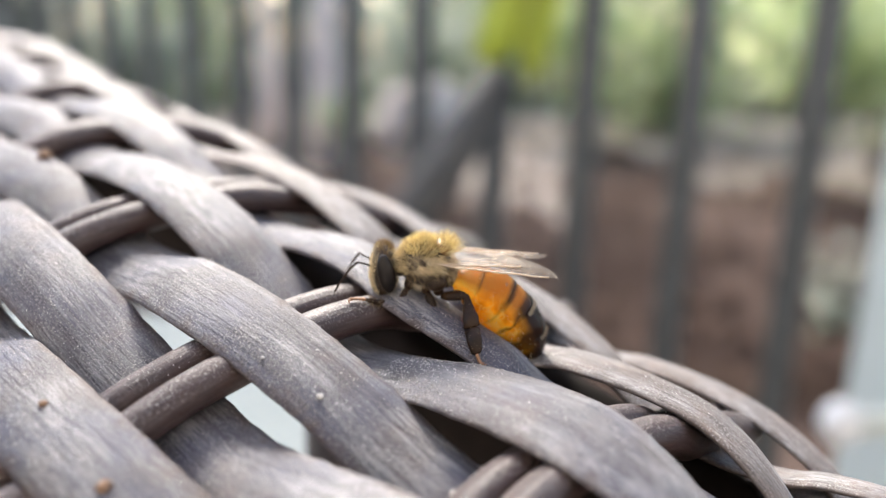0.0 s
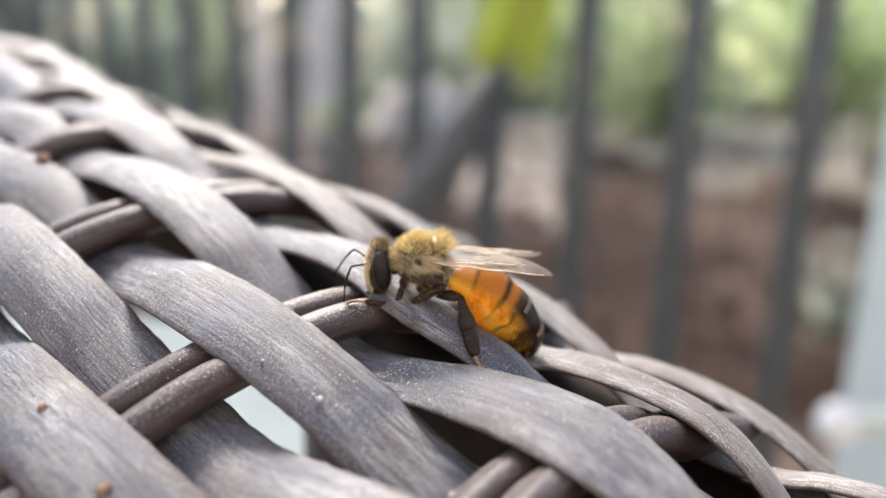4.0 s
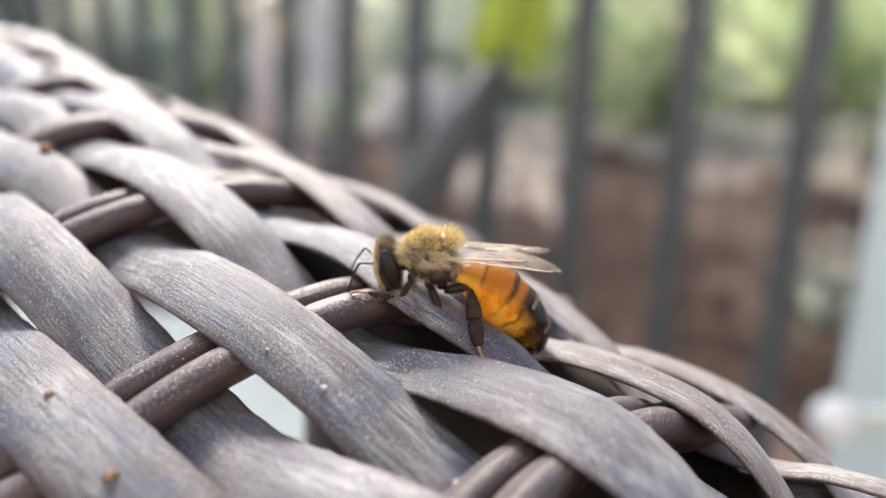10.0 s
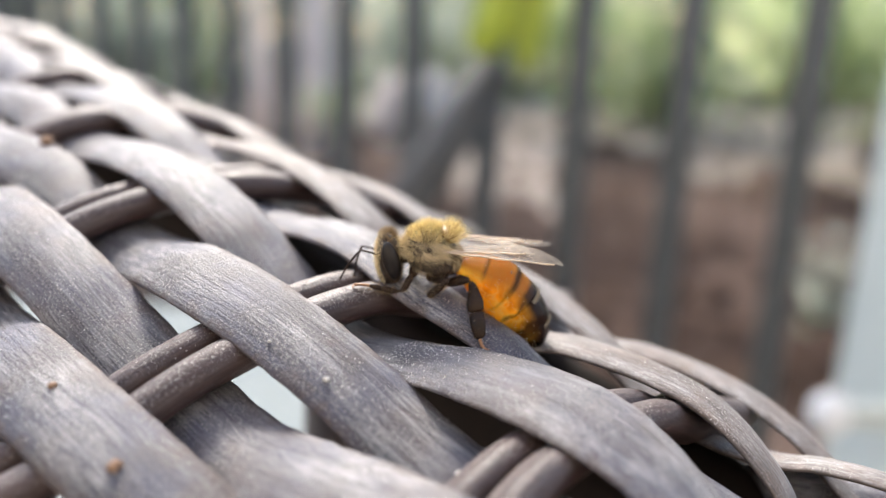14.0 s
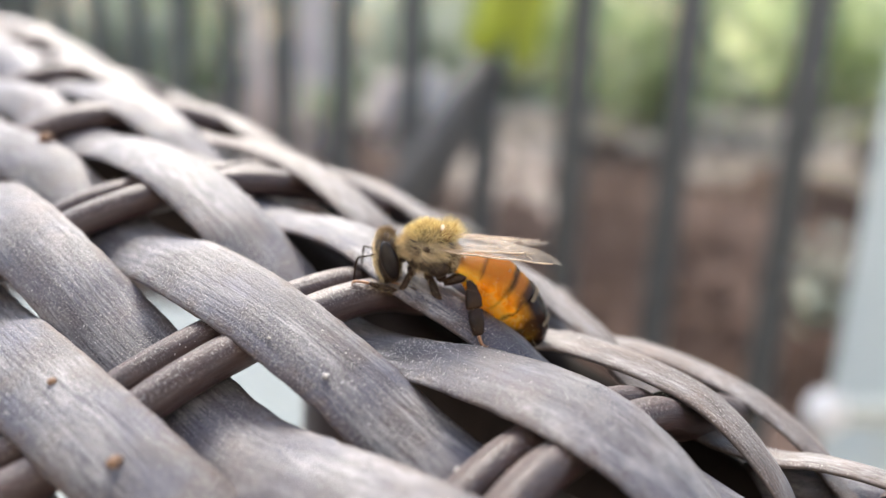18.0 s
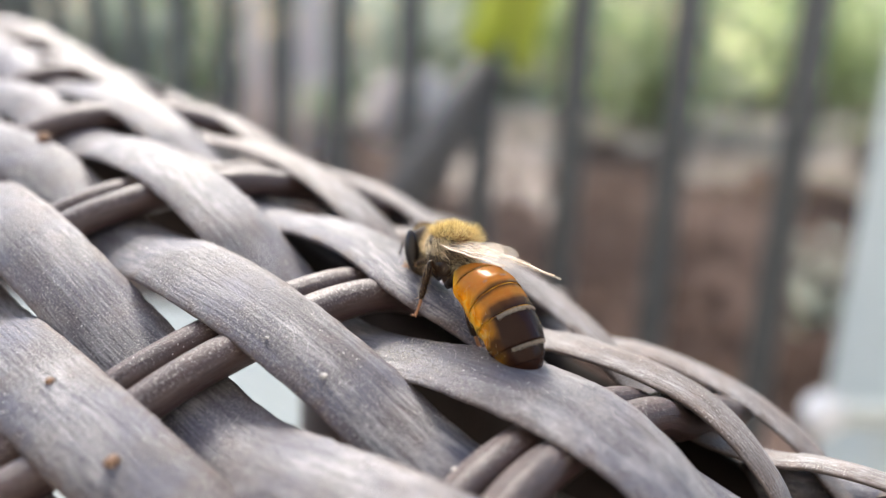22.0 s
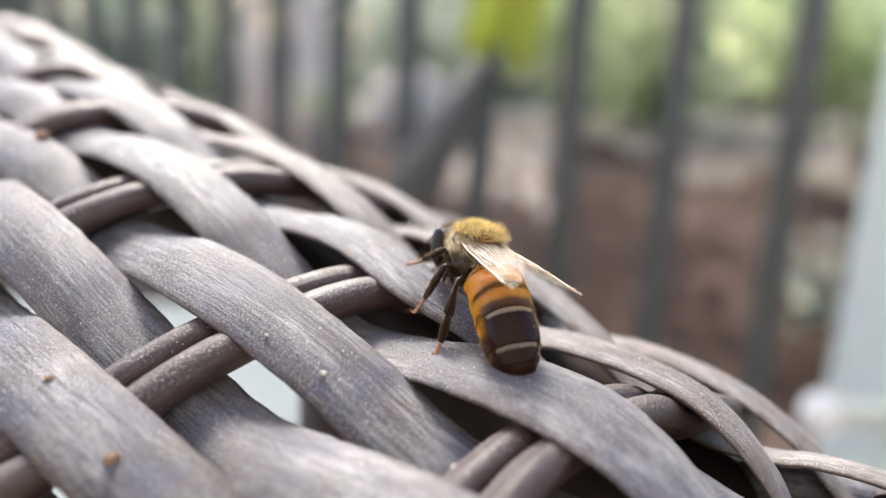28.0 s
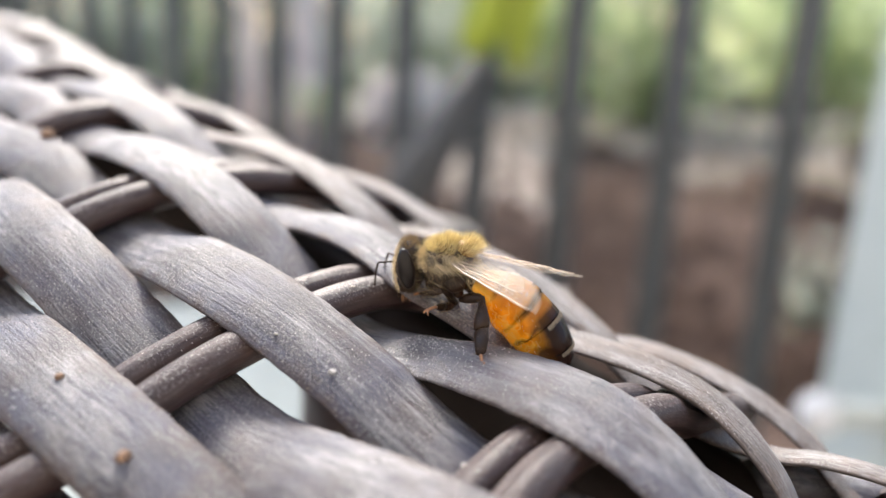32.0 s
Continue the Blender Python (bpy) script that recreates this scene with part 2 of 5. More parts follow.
# Bee materials.
def mat_abdomen():
    """Amber shell with darker bands; U runs from waist to tip, V round the body from the belly over the back."""
    m, n, l, b = base("amber_abdomen", 0.24)
    b.inputs["Specular IOR Level"].default_value = 0.13
    uv = n.new("ShaderNodeUVMap").outputs[0]
    sep = n.new("ShaderNodeSeparateXYZ")
    l.new(uv, sep.inputs[0])
    co = n.new("ShaderNodeTexCoord").outputs["Object"]
    wob = noise_tex(n, l, co, 480, 4, 0.6)
    s = mathn(n, l, "MULTIPLY_ADD", mathn(n, l, "SUBTRACT", wob, 0.5), 0.05, sep.outputs[0])
    s_side = mathn(n, l, "MULTIPLY_ADD", mathn(n, l, "SUBTRACT", wob, 0.5), 0.20, sep.outputs[0])
    # V 0 and 1 at the belly, 0.5 at the back
    dors = mathn(n, l, "SUBTRACT", 1.0, mathn(n, l, "MULTIPLY", mathn(n, l, "ABSOLUTE", mathn(n, l, "SUBTRACT", sep.outputs[1], 0.5)), 2.0))
    dors_w = mathn(n, l, "MULTIPLY_ADD", mathn(n, l, "SUBTRACT", noise_tex(n, l, co, 350, 3), 0.5), 0.2, dors)
    K, W = (0, 0, 0), (1, 1, 1)
    g = lambda v: (v, v, v)
    back = ramp(n, l, s, [(0.13, g(0.15)), (0.155, g(0.7)), (0.18, g(0.15)), (0.34, g(0.12)), (0.37, g(0.9)), (0.395, g(0.85)), (0.42, g(0.25)), (0.46, g(0.30)),
                          (0.50, g(0.92)), (0.56, W), (1.0, W)])
    side = ramp(n, l, s_side, [(0.36, K), (0.385, g(0.30)), (0.41, K), (0.52, K), (0.56, g(0.85)), (0.59, g(0.12)), (0.66, g(0.35)),
                               (0.72, g(0.95)), (0.77, g(0.88)), (0.81, g(0.8)), (0.87, g(0.97)), (1.0, W)])
    belly = ramp(n, l, s_side, [(0.54, K), (0.62, g(0.55)), (0.72, g(0.95)), (0.82, W)])
    df = ramp(n, l, dors_w, [(0.52, K), (0.71, W)])
    low = ramp(n, l, dors_w, [(0.22, W), (0.38, K)])
    dark = mix(n, l, df, mix(n, l, low, side, belly), back)
    warp = n.new("ShaderNodeVectorMath")
    warp.operation = "MULTIPLY_ADD"
    nz = n.new("ShaderNodeTexNoise")
    nz.inputs["Scale"].default_value = 500
    l.new(co, nz.inputs["Vector"])
    l.new(nz.outputs["Color"], warp.inputs[0])
    warp.inputs[1].default_value = (0.0016, 0.0016, 0.0016)
    l.new(co, warp.inputs[2])
    marb = noise_tex(n, l, warp.outputs[0], 620, 3, 0.5)
    ridge = mathn(n, l, "ABSOLUTE", mathn(n, l, "SUBTRACT", noise_tex(n, l, warp.outputs[0], 900, 2, 0.4), 0.5))
    amber = ramp(n, l, marb, [(0.34, (0.76, 0.28, 0.012)), (0.46, (1.0, 0.46, 0.022)), (0.64, (1.0, 0.64, 0.09))])
    amber = mix(n, l, ramp(n, l, ridge, [(0.0, g(0.6)), (0.040, K)]), amber, (1.0, 0.72, 0.18))
    amber = mix(n, l, mathn(n, l, "MULTIPLY", df, 0.88), amber, (0.52, 0.21, 0.042))
    col = mix(n, l, dark, amber, (0.016, 0.006, 0.0035))
    l.new(col, b.inputs["Base Color"])
    l.new(mathn(n, l, "MULTIPLY", mathn(n, l, "SUBTRACT", 1.0, dark), 0.5), b.inputs["Subsurface Weight"])
    b.inputs["Subsurface Radius"].default_value = (1.0, 0.45, 0.1)
    b.inputs["Subsurface Scale"].default_value = 0.0022
    bump(n, l, b, mathn(n, l, "MULTIPLY_ADD", ridge, 2.0, marb), 0.35, 0.00012)
    tr = n.new("ShaderNodeBsdfTranslucent")
    l.new(col, tr.inputs["Color"])
    ms = n.new("ShaderNodeMixShader")
    l.new(mathn(n, l, "MULTIPLY", mathn(n, l, "SUBTRACT", 1.0, dark), 0.58), ms.inputs[0])
    l.new(b.outputs[0], ms.inputs[1])
    l.new(tr.outputs[0], ms.inputs[2])
    l.new(ms.outputs[0], n["Material Output"].inputs[0])
    return m


def mat_wing():
    m, n, l, b = base("wing_membrane", 0.42)
    b.inputs["Specular IOR Level"].default_value = 0.3
    co = n.new("ShaderNodeTexCoord").outputs["Object"]
    f = noise_tex(n, l, co, 420, 4)
    l.new(ramp(n, l, f, [(0.3, (0.42, 0.35, 0.26)), (0.7, (0.70, 0.63, 0.52))]), b.inputs["Base Color"])
    bump(n, l, b, f, 0.6, 0.00015)
    tb = n.new("ShaderNodeBsdfTransparent")
    ms = n.new("ShaderNodeMixShader")
    l.new(ramp(n, l, noise_tex(n, l, co, 300, 3), [(0.35, (0.08, 0.08, 0.08)), (0.65, (0.24, 0.24, 0.24))]), ms.inputs[0])
    tl = n.new("ShaderNodeBsdfTranslucent")
    tl.inputs["Color"].default_value = (0.80, 0.70, 0.56, 1)
    m2 = n.new("ShaderNodeMixShader")
    m2.inputs[0].default_value = 0.4
    l.new(b.outputs[0], m2.inputs[1])
    l.new(tl.outputs[0], m2.inputs[2])
    l.new(tb.outputs[0], ms.inputs[1])
    l.new(m2.outputs[0], ms.inputs[2])
    l.new(ms.outputs[0], n["Material Output"].inputs[0])
    return m


M_ABD = mat_abdomen()
M_WING = mat_wing()
M_FUR = mat_leaf("golden_fur", (0.44, 0.32, 0.13), (0.98, 0.90, 0.60), 0.55)
M_TAWNY = mat_leaf("tawny_fur", (0.13, 0.085, 0.045), (0.52, 0.40, 0.23), 0.4)
M_PALE = mat_leaf("pale_fur", (0.42, 0.33, 0.18), (0.93, 0.83, 0.59), 0.5)
M_BAND = mat_leaf("band_hair", (0.20, 0.165, 0.12), (0.42, 0.36, 0.28), 0.3)
M_BODY = mat_plain("dark_shell", (0.012, 0.007, 0.0045), (0.036, 0.021, 0.012), 900, 0.40, 0.00005)
M_SHIELD = mat_plain("brown_shield", (0.10, 0.045, 0.012), (0.22, 0.11, 0.03), 900, 0.5, 0.00004)
M_THORAX = mat_plain("thorax_shell", (0.016, 0.010, 0.007), (0.055, 0.034, 0.017), 700, 0.55, 0.00005)
M_EYE = mat_plain("eye_shell", (0.006, 0.0045, 0.004), (0.013, 0.009, 0.007), 900, 0.30)
M_EYE.node_tree.nodes["Principled BSDF"].inputs["Specular IOR Level"].default_value = 0.3
M_LEG = mat_plain("leg_shell", (0.007, 0.004, 0.0024), (0.030, 0.015, 0.0072), 700, 0.42, 0.00003)
M_LEG.node_tree.nodes["Principled BSDF"].inputs["Specular IOR Level"].default_value = 0.2
M_BODY.node_tree.nodes["Principled BSDF"].inputs["Specular IOR Level"].default_value = 0.25
M_FOOT = mat_plain("amber_foot", (0.20, 0.09, 0.04), (0.36, 0.18, 0.085), 800, 0.45)
M_VEIN = mat_plain("wing_vein", (0.42, 0.31, 0.21), (0.60, 0.48, 0.36), 800, 0.35)


# ---- mesh helpers ----
def obj(name, verts, faces, material, parent=None, label="", smooth=True, uvs=None):
    me = bpy.data.meshes.new(name)
    me.from_pydata([tuple(v) for v in verts], [], faces)
    me.materials.append(material)
    if smooth:
        me.polygons.foreach_set("use_smooth", [True] * len(me.polygons))
    if uvs is not None:
        lay = me.uv_layers.new(name="UVMap")
        idx = np.empty(len(me.loops), dtype=np.int32)
        me.loops.foreach_get("vertex_index", idx)
        lay.data.foreach_set("uv", np.asarray(uvs, dtype=np.float32)[idx].ravel())
    me.update()
    ob = new(name, me)
    if parent is not None:
        ob.parent = parent
    if label:
        ob["label"] = label
    return ob


def part(name, bm, material, parent, label="", smooth=False):
    me = bpy.data.meshes.new(name)
    bm.to_mesh(me)
    bm.free()
    me.materials.append(material)
    if smooth:
        me.polygons.foreach_set("use_smooth", [True] * len(me.polygons))
    ob = new(name, me)
    ob.parent = parent
    if label:
        ob["label"] = label
    return ob


def box_bm(cx, cy, cz, sx, sy, sz, bevel=0.0, segs=2):
    bm = bmesh.new()
    bmesh.ops.create_cube(bm, size=1, matrix=Matrix.Translation((cx, cy, cz)) @ Matrix.Diagonal((sx, sy, sz, 1)))
    if bevel:
        bmesh.ops.bevel(bm, geom=bm.edges[:], offset=bevel, segments=segs, affect="EDGES", profile=0.5)
    return bm


def loft(rings, closed_ends=True):
    """Verts and faces of rings of equal length joined into a tube."""
    k = len(rings[0])
    verts = [p for r in rings for p in r]
    faces = []
    for a in range(len(rings) - 1):
        for b in range(k):
            c = (b + 1) % k
            faces.append((a * k + b, a * k + c, (a + 1) * k + c, (a + 1) * k + b))
    if closed_ends:
        faces.append(tuple(range(k - 1, -1, -1)))
        faces.append(tuple(range((len(rings) - 1) * k, len(rings) * k)))
    return verts, faces


def tube(path, radii, k=10, squash=1.0):
    """Rings round a path of points."""
    path = [Vector(p) for p in path]
    rings = []
    side = None
    for i, p in enumerate(path):
        t = (path[min(i + 1, len(path) - 1)] - path[max(i - 1, 0)]).normalized()
        ref = side if side is not None else (Vector((0, 0, 1)) if abs(t.z) < 0.9 else Vector((1, 0, 0)))
        b1 = (ref - t * ref.dot(t)).normalized()
        side = b1
        b2 = t.cross(b1)
        rings.append([p + (b1 * math.cos(2 * math.pi * a / k) + b2 * math.sin(2 * math.pi * a / k) * squash) * radii[i] for a in range(k)])
    return rings


def ellipsoid(cx, cy, cz, rx, ry, rz, seg=24, rings=14, tilt=0.0):
    bm = bmesh.new()
    bmesh.ops.create_uvsphere(bm, u_segments=seg, v_segments=rings, radius=1.0,
                              matrix=Matrix.Translation((cx, cy, cz)) @ Matrix.Rotation(radians(tilt), 4, "Y") @ Matrix.Diagonal((rx, ry, rz, 1)))
    return bm


# ---- the chair arm: one smooth form; U counts the rod pairs, V the flat strands ----
ARM = [
    (-0.007566, 0.053019, 0.681494),
    (-0.015517, 0.012110, 0.004949),
    (0.004803, 0.004066, 0.000358),
    (-0.000061, 0.000740, 0.000217),
    (0.000278, -0.000180, 0.000264),
    (0.000077, 0.000047, -0.000559),
    (0.000256, -0.000099, -0.000409),
    (-0.000301, 0.000035, 0.000021),
    (-0.000058, 0.000067, -0.000002),
    (-0.000028, 0.000002, -0.000009),
    (0.000012, -0.000011, 0.000045),
    (0.000039, -0.000012, -0.000024),
    (0.000001, -0.000003, -0.000012),
    (-0.000006, 0.000002, 0.000011),
    (-0.000042, 0.000004, 0.000047),
]
ARMC = np.array(ARM)


def arm(u, v):
    a, b = u - 2, v - 4
    s = np.array([1, a, b, a * a, a * b, b * b, a**3, a * a * b, a * b * b, b**3, a**3 * b, a * a * b * b, a * b**3, b**4, a**4]) @ ARMC
    if u < 1:
        # the arm's front end rolls over and down
        s = s - np.array((0, 0, np.interp(v, (2, 3, 4, 5, 6, 7, 8), (1, 3, 6, 12, 8, 0.5, 0.5)) * MM * (1 - u) ** 2))
    du = np.array([0, 1, 0, 2 * a, b, 0, 3 * a * a, 2 * a * b, b * b, 0, 3 * a * a * b, 2 * a * b * b, b**3, 0, 4 * a**3]) @ ARMC
    dv = np.array([0, 0, 1, 0, a, 2 * b, 0, a * a, 2 * a * b, 3 * b * b, a**3, 2 * a * a * b, 3 * a * b * b, 4 * b**3, 0]) @ ARMC
    n = np.cross(du, dv)
    n /= np.linalg.norm(n)
    if n[2] < 0:
        n = -n
    return s, du, dv, n


RIB_W, RIB_T, RIB_A = 6.2 * MM, 0.72 * MM, 1.45 * MM
ROD_R, ROD_A, ROD_GAP = 1.22 * MM, 0.06 * MM, 0.065
rng = random.Random(7)


def wave(x):
    c = math.cos(math.pi * x)
    return abs(c) ** 0.85 if c > 0 else -1.45 * abs(c) ** 0.85


RINGS = {}
TOP_X = (-1.0, -0.975, -0.86, -0.48, 0.0, 0.48, 0.86, 0.975, 1.0)


def on_strand(i, u, x):
    """A point on the upper face of strand i."""
    u0, rings = RINGS[i]
    a = (u - u0) / 0.035
    k = int(a)
    q = 0
    while q < 7 and TOP_X[q + 1] < x:
        q += 1
    f = (x - TOP_X[q]) / (TOP_X[q + 1] - TOP_X[q])
    p = rings[k][q].lerp(rings[k][q + 1], f)
    return np.array(p.lerp(rings[k + 1][q].lerp(rings[k + 1][q + 1], f), a - k))


SLIPPED = ((5, 1.85, 1.9, 0.28), (2, 1.55, 0.9, 0.35), (4, 1.0, -0.5, 0.4), (3, 4.15, 1.9, 0.55), (4, 5.1, 2.3, 0.5))


def strand_mesh(i, parent):
    rings, uvs = [], []
    ph = rng.uniform(0, 50)
    prof = [(-1.0, -0.22), (-0.975, -0.02), (-0.86, 0.24), (-0.48, 0.78), (0.0, 1.0), (0.48, 0.78), (0.86, 0.24), (0.975, -0.02), (1.0, -0.22),
            (0.94, -0.40), (0.45, 0.10), (0.0, 0.28), (-0.45, 0.10), (-0.94, -0.40)]
    u = -0.2 if i >= 3 else 0.45
    while u < 6.6:
        s, du, dv, n = arm(u, i)
        amp = RIB_A * float(np.interp(u, (3.0, 4.3), (1.0, 0.55)))
        h = amp * wave(u - i - 1)
        if i == 4:
            # pressed far down under the second rods
            h -= 1.1 * MM * math.exp(-((u - 2.0) / 0.26) ** 2)
        eps = 0.02
        s2, _, _, n2 = arm(u + eps, i)
        c1 = Vector(s + n * h)
        h2 = amp * wave(u + eps - i - 1) - (1.1 * MM * math.exp(-((u + eps - 2.0) / 0.26) ** 2) if i == 4 else 0)
        c2 = Vector(s2 + n2 * h2)
        t = (c2 - c1).normalized()
        nn = Vector(n)
        b = nn.cross(t).normalized()
        nn = t.cross(b)
        tw = 0.10 * noise.noise((u * 0.8, ph, 0))
        b, nn = b * math.cos(tw) + nn * math.sin(tw), nn * math.cos(tw) - b * math.sin(tw)
        c1 = c1 + b * (0.22 * MM * noise.noise((u * 0.7, ph, 3)))
        # strands that have slipped sideways in the weave
        for si, su, off, span in SLIPPED:
            if i == si:
                c1 = c1 + b * (off * MM * math.exp(-((u - su) / span) ** 2))
        crown = RIB_T * 1.1
        w = RIB_W * (1 + 0.05 * noise.noise((u * 1.5, ph, 7)) + (0.24 * math.exp(-((u - 1.0) / 0.45) ** 2) if i == 4 else -0.22 * math.exp(-((u - 1.7) / 0.35) ** 2) if i == 5 else 0)) / 2
        ring = []
        for q, (x, z) in enumerate(prof):
            rag = 0.0
            if abs(x) > 0.85:
                rag = 0.030 * noise.noise((u * 22, ph + math.copysign(3.1, x), 11)) + 0.02 * noise.noise((u * 70, ph + math.copysign(3.1, x), 4))
            ring.append(c1 + b * (w * (x + rag * math.copysign(1, x))) + nn * (crown * z + 0.04 * MM * noise.noise((u * 3, ph + x * 1.5, 5))))
            uvs.append((u * 19.7, x * 2.65 + (20 if q > 8 else 0)))
        rings.append(ring)
        u += 0.035
    RINGS[i] = (-0.2 if i >= 3 else 0.45, rings)
    v, f = loft(rings)
    return obj("strand", v, f, M_RIBBON_T if i >= 6 else M_RIBBON if i % 2 else M_RIBBON_W, parent, "", True, uvs)


def rod_mesh(j, side, parent):
    pts, rad = [], []
    v = -1.2 if j >= 2 else (1.2 if j == 1 else 3.2)
    ph = rng.uniform(0, 50)
    while v < 8.6:
        s, du, dv, n = arm(j + side * ROD_GAP, v)
        h = -ROD_A * wave(v - j - 1) - 0.12 * MM - side * 0.14 * MM
        if j in (1, 2):
            # these dive sharply under the next strand
            h -= 0.7 * MM * math.exp(-((v - (6.0 if j == 1 else 5.15)) / 0.40) ** 2)
        pts.append(Vector(s + n * h) + Vector(du).normalized() * (0.12 * MM * noise.noise((v * 0.6, ph, 0))))
        rad.append(ROD_R * (1 - 0.07 * side) * (1 + 0.04 * noise.noise((v * 1.5, ph, 2))))
        v += 0.1
    rings = tube(pts, rad, 14)
    uvs = []
    for a, r in enumerate(rings):
        for k in range(len(r)):
            uvs.append((a * 0.6, 5.3 * k / len(r)))
    vv, ff = loft(rings)
    return obj("rod", vv, ff, M_ROD, parent, "", True, uvs)


chair = new("wicker_chair")
tagged(chair, "weathered brown wicker armchair with an open woven arm", "chair")
for i in range(0, 9):
    strand_mesh(i, chair)
for j in range(0, 7):
    for side in (-1, 1):
        rod_mesh(j, side, chair)

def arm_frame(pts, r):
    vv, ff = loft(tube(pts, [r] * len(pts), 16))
    return obj("arm_frame", vv, ff, M_GAP, chair, "added near-black tube that darkens the gaps in the weave")


# Tubes added under the weave to block daylight and keep its gaps dark.
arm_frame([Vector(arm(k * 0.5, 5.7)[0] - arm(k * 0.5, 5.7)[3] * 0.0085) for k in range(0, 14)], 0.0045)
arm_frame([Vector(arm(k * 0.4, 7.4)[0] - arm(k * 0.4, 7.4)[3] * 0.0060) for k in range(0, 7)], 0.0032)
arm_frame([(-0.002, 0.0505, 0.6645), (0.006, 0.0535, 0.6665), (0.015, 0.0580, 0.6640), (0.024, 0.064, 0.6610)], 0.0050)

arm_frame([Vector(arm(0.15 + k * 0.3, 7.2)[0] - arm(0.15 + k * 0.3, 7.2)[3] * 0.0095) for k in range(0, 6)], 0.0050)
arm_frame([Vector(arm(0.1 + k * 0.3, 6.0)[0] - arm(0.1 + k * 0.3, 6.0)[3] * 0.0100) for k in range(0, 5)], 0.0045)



def arm_lining():
    """A dark sheet added inside the arm to shade what shows through the gaps in the weave."""
    nu, nv = 14, 12
    top, low = [], []
    for a in range(nu):
        for b in range(nv):
            v = 5.2 + 3.2 * b / (nv - 1)
            p, _, _, n = arm(2.6 * a / (nu - 1), v)
            deep = float(np.interp(v, (5.2, 7.0, 8.4), (10.0, 7.0, 4.0))) * MM
            top.append(Vector(p - n * deep))
            low.append(Vector(p - n * (deep + 1.2 * MM)))
    k = nu * nv
    quads = [(a * nv + b, (a + 1) * nv + b, (a + 1) * nv + b + 1, a * nv + b + 1) for a in range(nu - 1) for b in range(nv - 1)]
    faces = quads + [tuple(k + i for i in q[::-1]) for q in quads]
    for a in range(nu - 1):
        for e in (0, nv - 1):
            faces.append((a * nv + e, (a + 1) * nv + e, k + (a + 1) * nv + e, k + a * nv + e))
    for b in range(nv - 1):
        for e in (0, (nu - 1) * nv):
            faces.append((e + b, e + b + 1, k + e + b + 1, k + e + b))
    return obj("arm_lining", top + low, faces, M_GAP_BACK, chair, "added dark brown sheet that shades the gaps in the weave")


arm_lining()

# A strand end folded under the arm's front.
fold = tube([Vector(p) for p in ((0.02349, 0.05153, 0.66798), (0.02668, 0.05230, 0.66710), (0.02991, 0.05266, 0.66666), (0.03320, 0.05297, 0.66601), (0.03754, 0.05275, 0.66535))], [2.2 * MM] * 5, 12)
vv, ff = loft(fold)
obj("strand", vv, ff, M_RIBBON_W, chair, "", True, [(a * 4.0, 0.9 * k) for a in range(5) for k in range(12)])

# Dust and crumbs on the weave.
def dust_on_weave():
    verts, faces = [], []
    r = random.Random(3)
    for g in range(16000):
        if g < 3600:
            # the sheltered hollow beside the crossing gathers most of it
            i, u, x = 4, r.gauss(1.60, 0.20), r.uniform(-0.9, 0.98)
            if u < 1.25 + 0.35 * r.random():
                continue
        else:
            i = r.choice((1, 1, 2, 2, 3, 3, 4, 5, 5, 6, 7))
            u = r.uniform(0.6, 3.4)
            x = r.uniform(-0.85, 0.85)
            if noise.noise((u * 2.2, i * 3.7 + x * 1.1, 2.0)) < 0.06 + 0.25 * r.random():
                continue
        if wave(u - i - 1) < -0.9:
            continue
        c = on_strand(i, u, x)
        if g % 9 == 0:
            # some lie on the rods
            j, v, side = r.choice((1, 2, 2, 3)), r.uniform(0.5, 6.5), r.choice((-1, 1))
            s_, du_, dv_r, n_ = arm(j + side * ROD_GAP, v)
            a_ = r.uniform(-0.9, 0.6)
            c = s_ + n_ * (-0.12 * MM - side * 0.14 * MM + ROD_R * math.cos(a_)) + du_ / np.linalg.norm(du_) * ROD_R * math.sin(a_)
        q = (abs(r.gauss(0, 0.028)) + 0.016 + (0.038 if r.random() < 0.07 else 0)) * MM
        k = len(verts)
        for dx, dy, dz in ((1, 0, -0.4), (-0.6, 0.9, -0.4), (-0.6, -0.9, -0.4), (0, 0, 0.9)):
            verts.append(c + np.array((dx, dy, dz)) * q * r.uniform(0.6, 1.3))
        faces += [(k, k + 1, k + 3), (k + 1, k + 2, k + 3), (k + 2, k, k + 3)]
    return verts, faces


M_DUST = mat_leaf("pale_dust", (0.07, 0.062, 0.055), (0.85, 0.82, 0.78), 0.2)
dv_, df_ = dust_on_weave()
dust = obj("dust", dv_, df_, M_DUST, chair, "pale dust grains", False)
tagged(dust, kind="stuff")

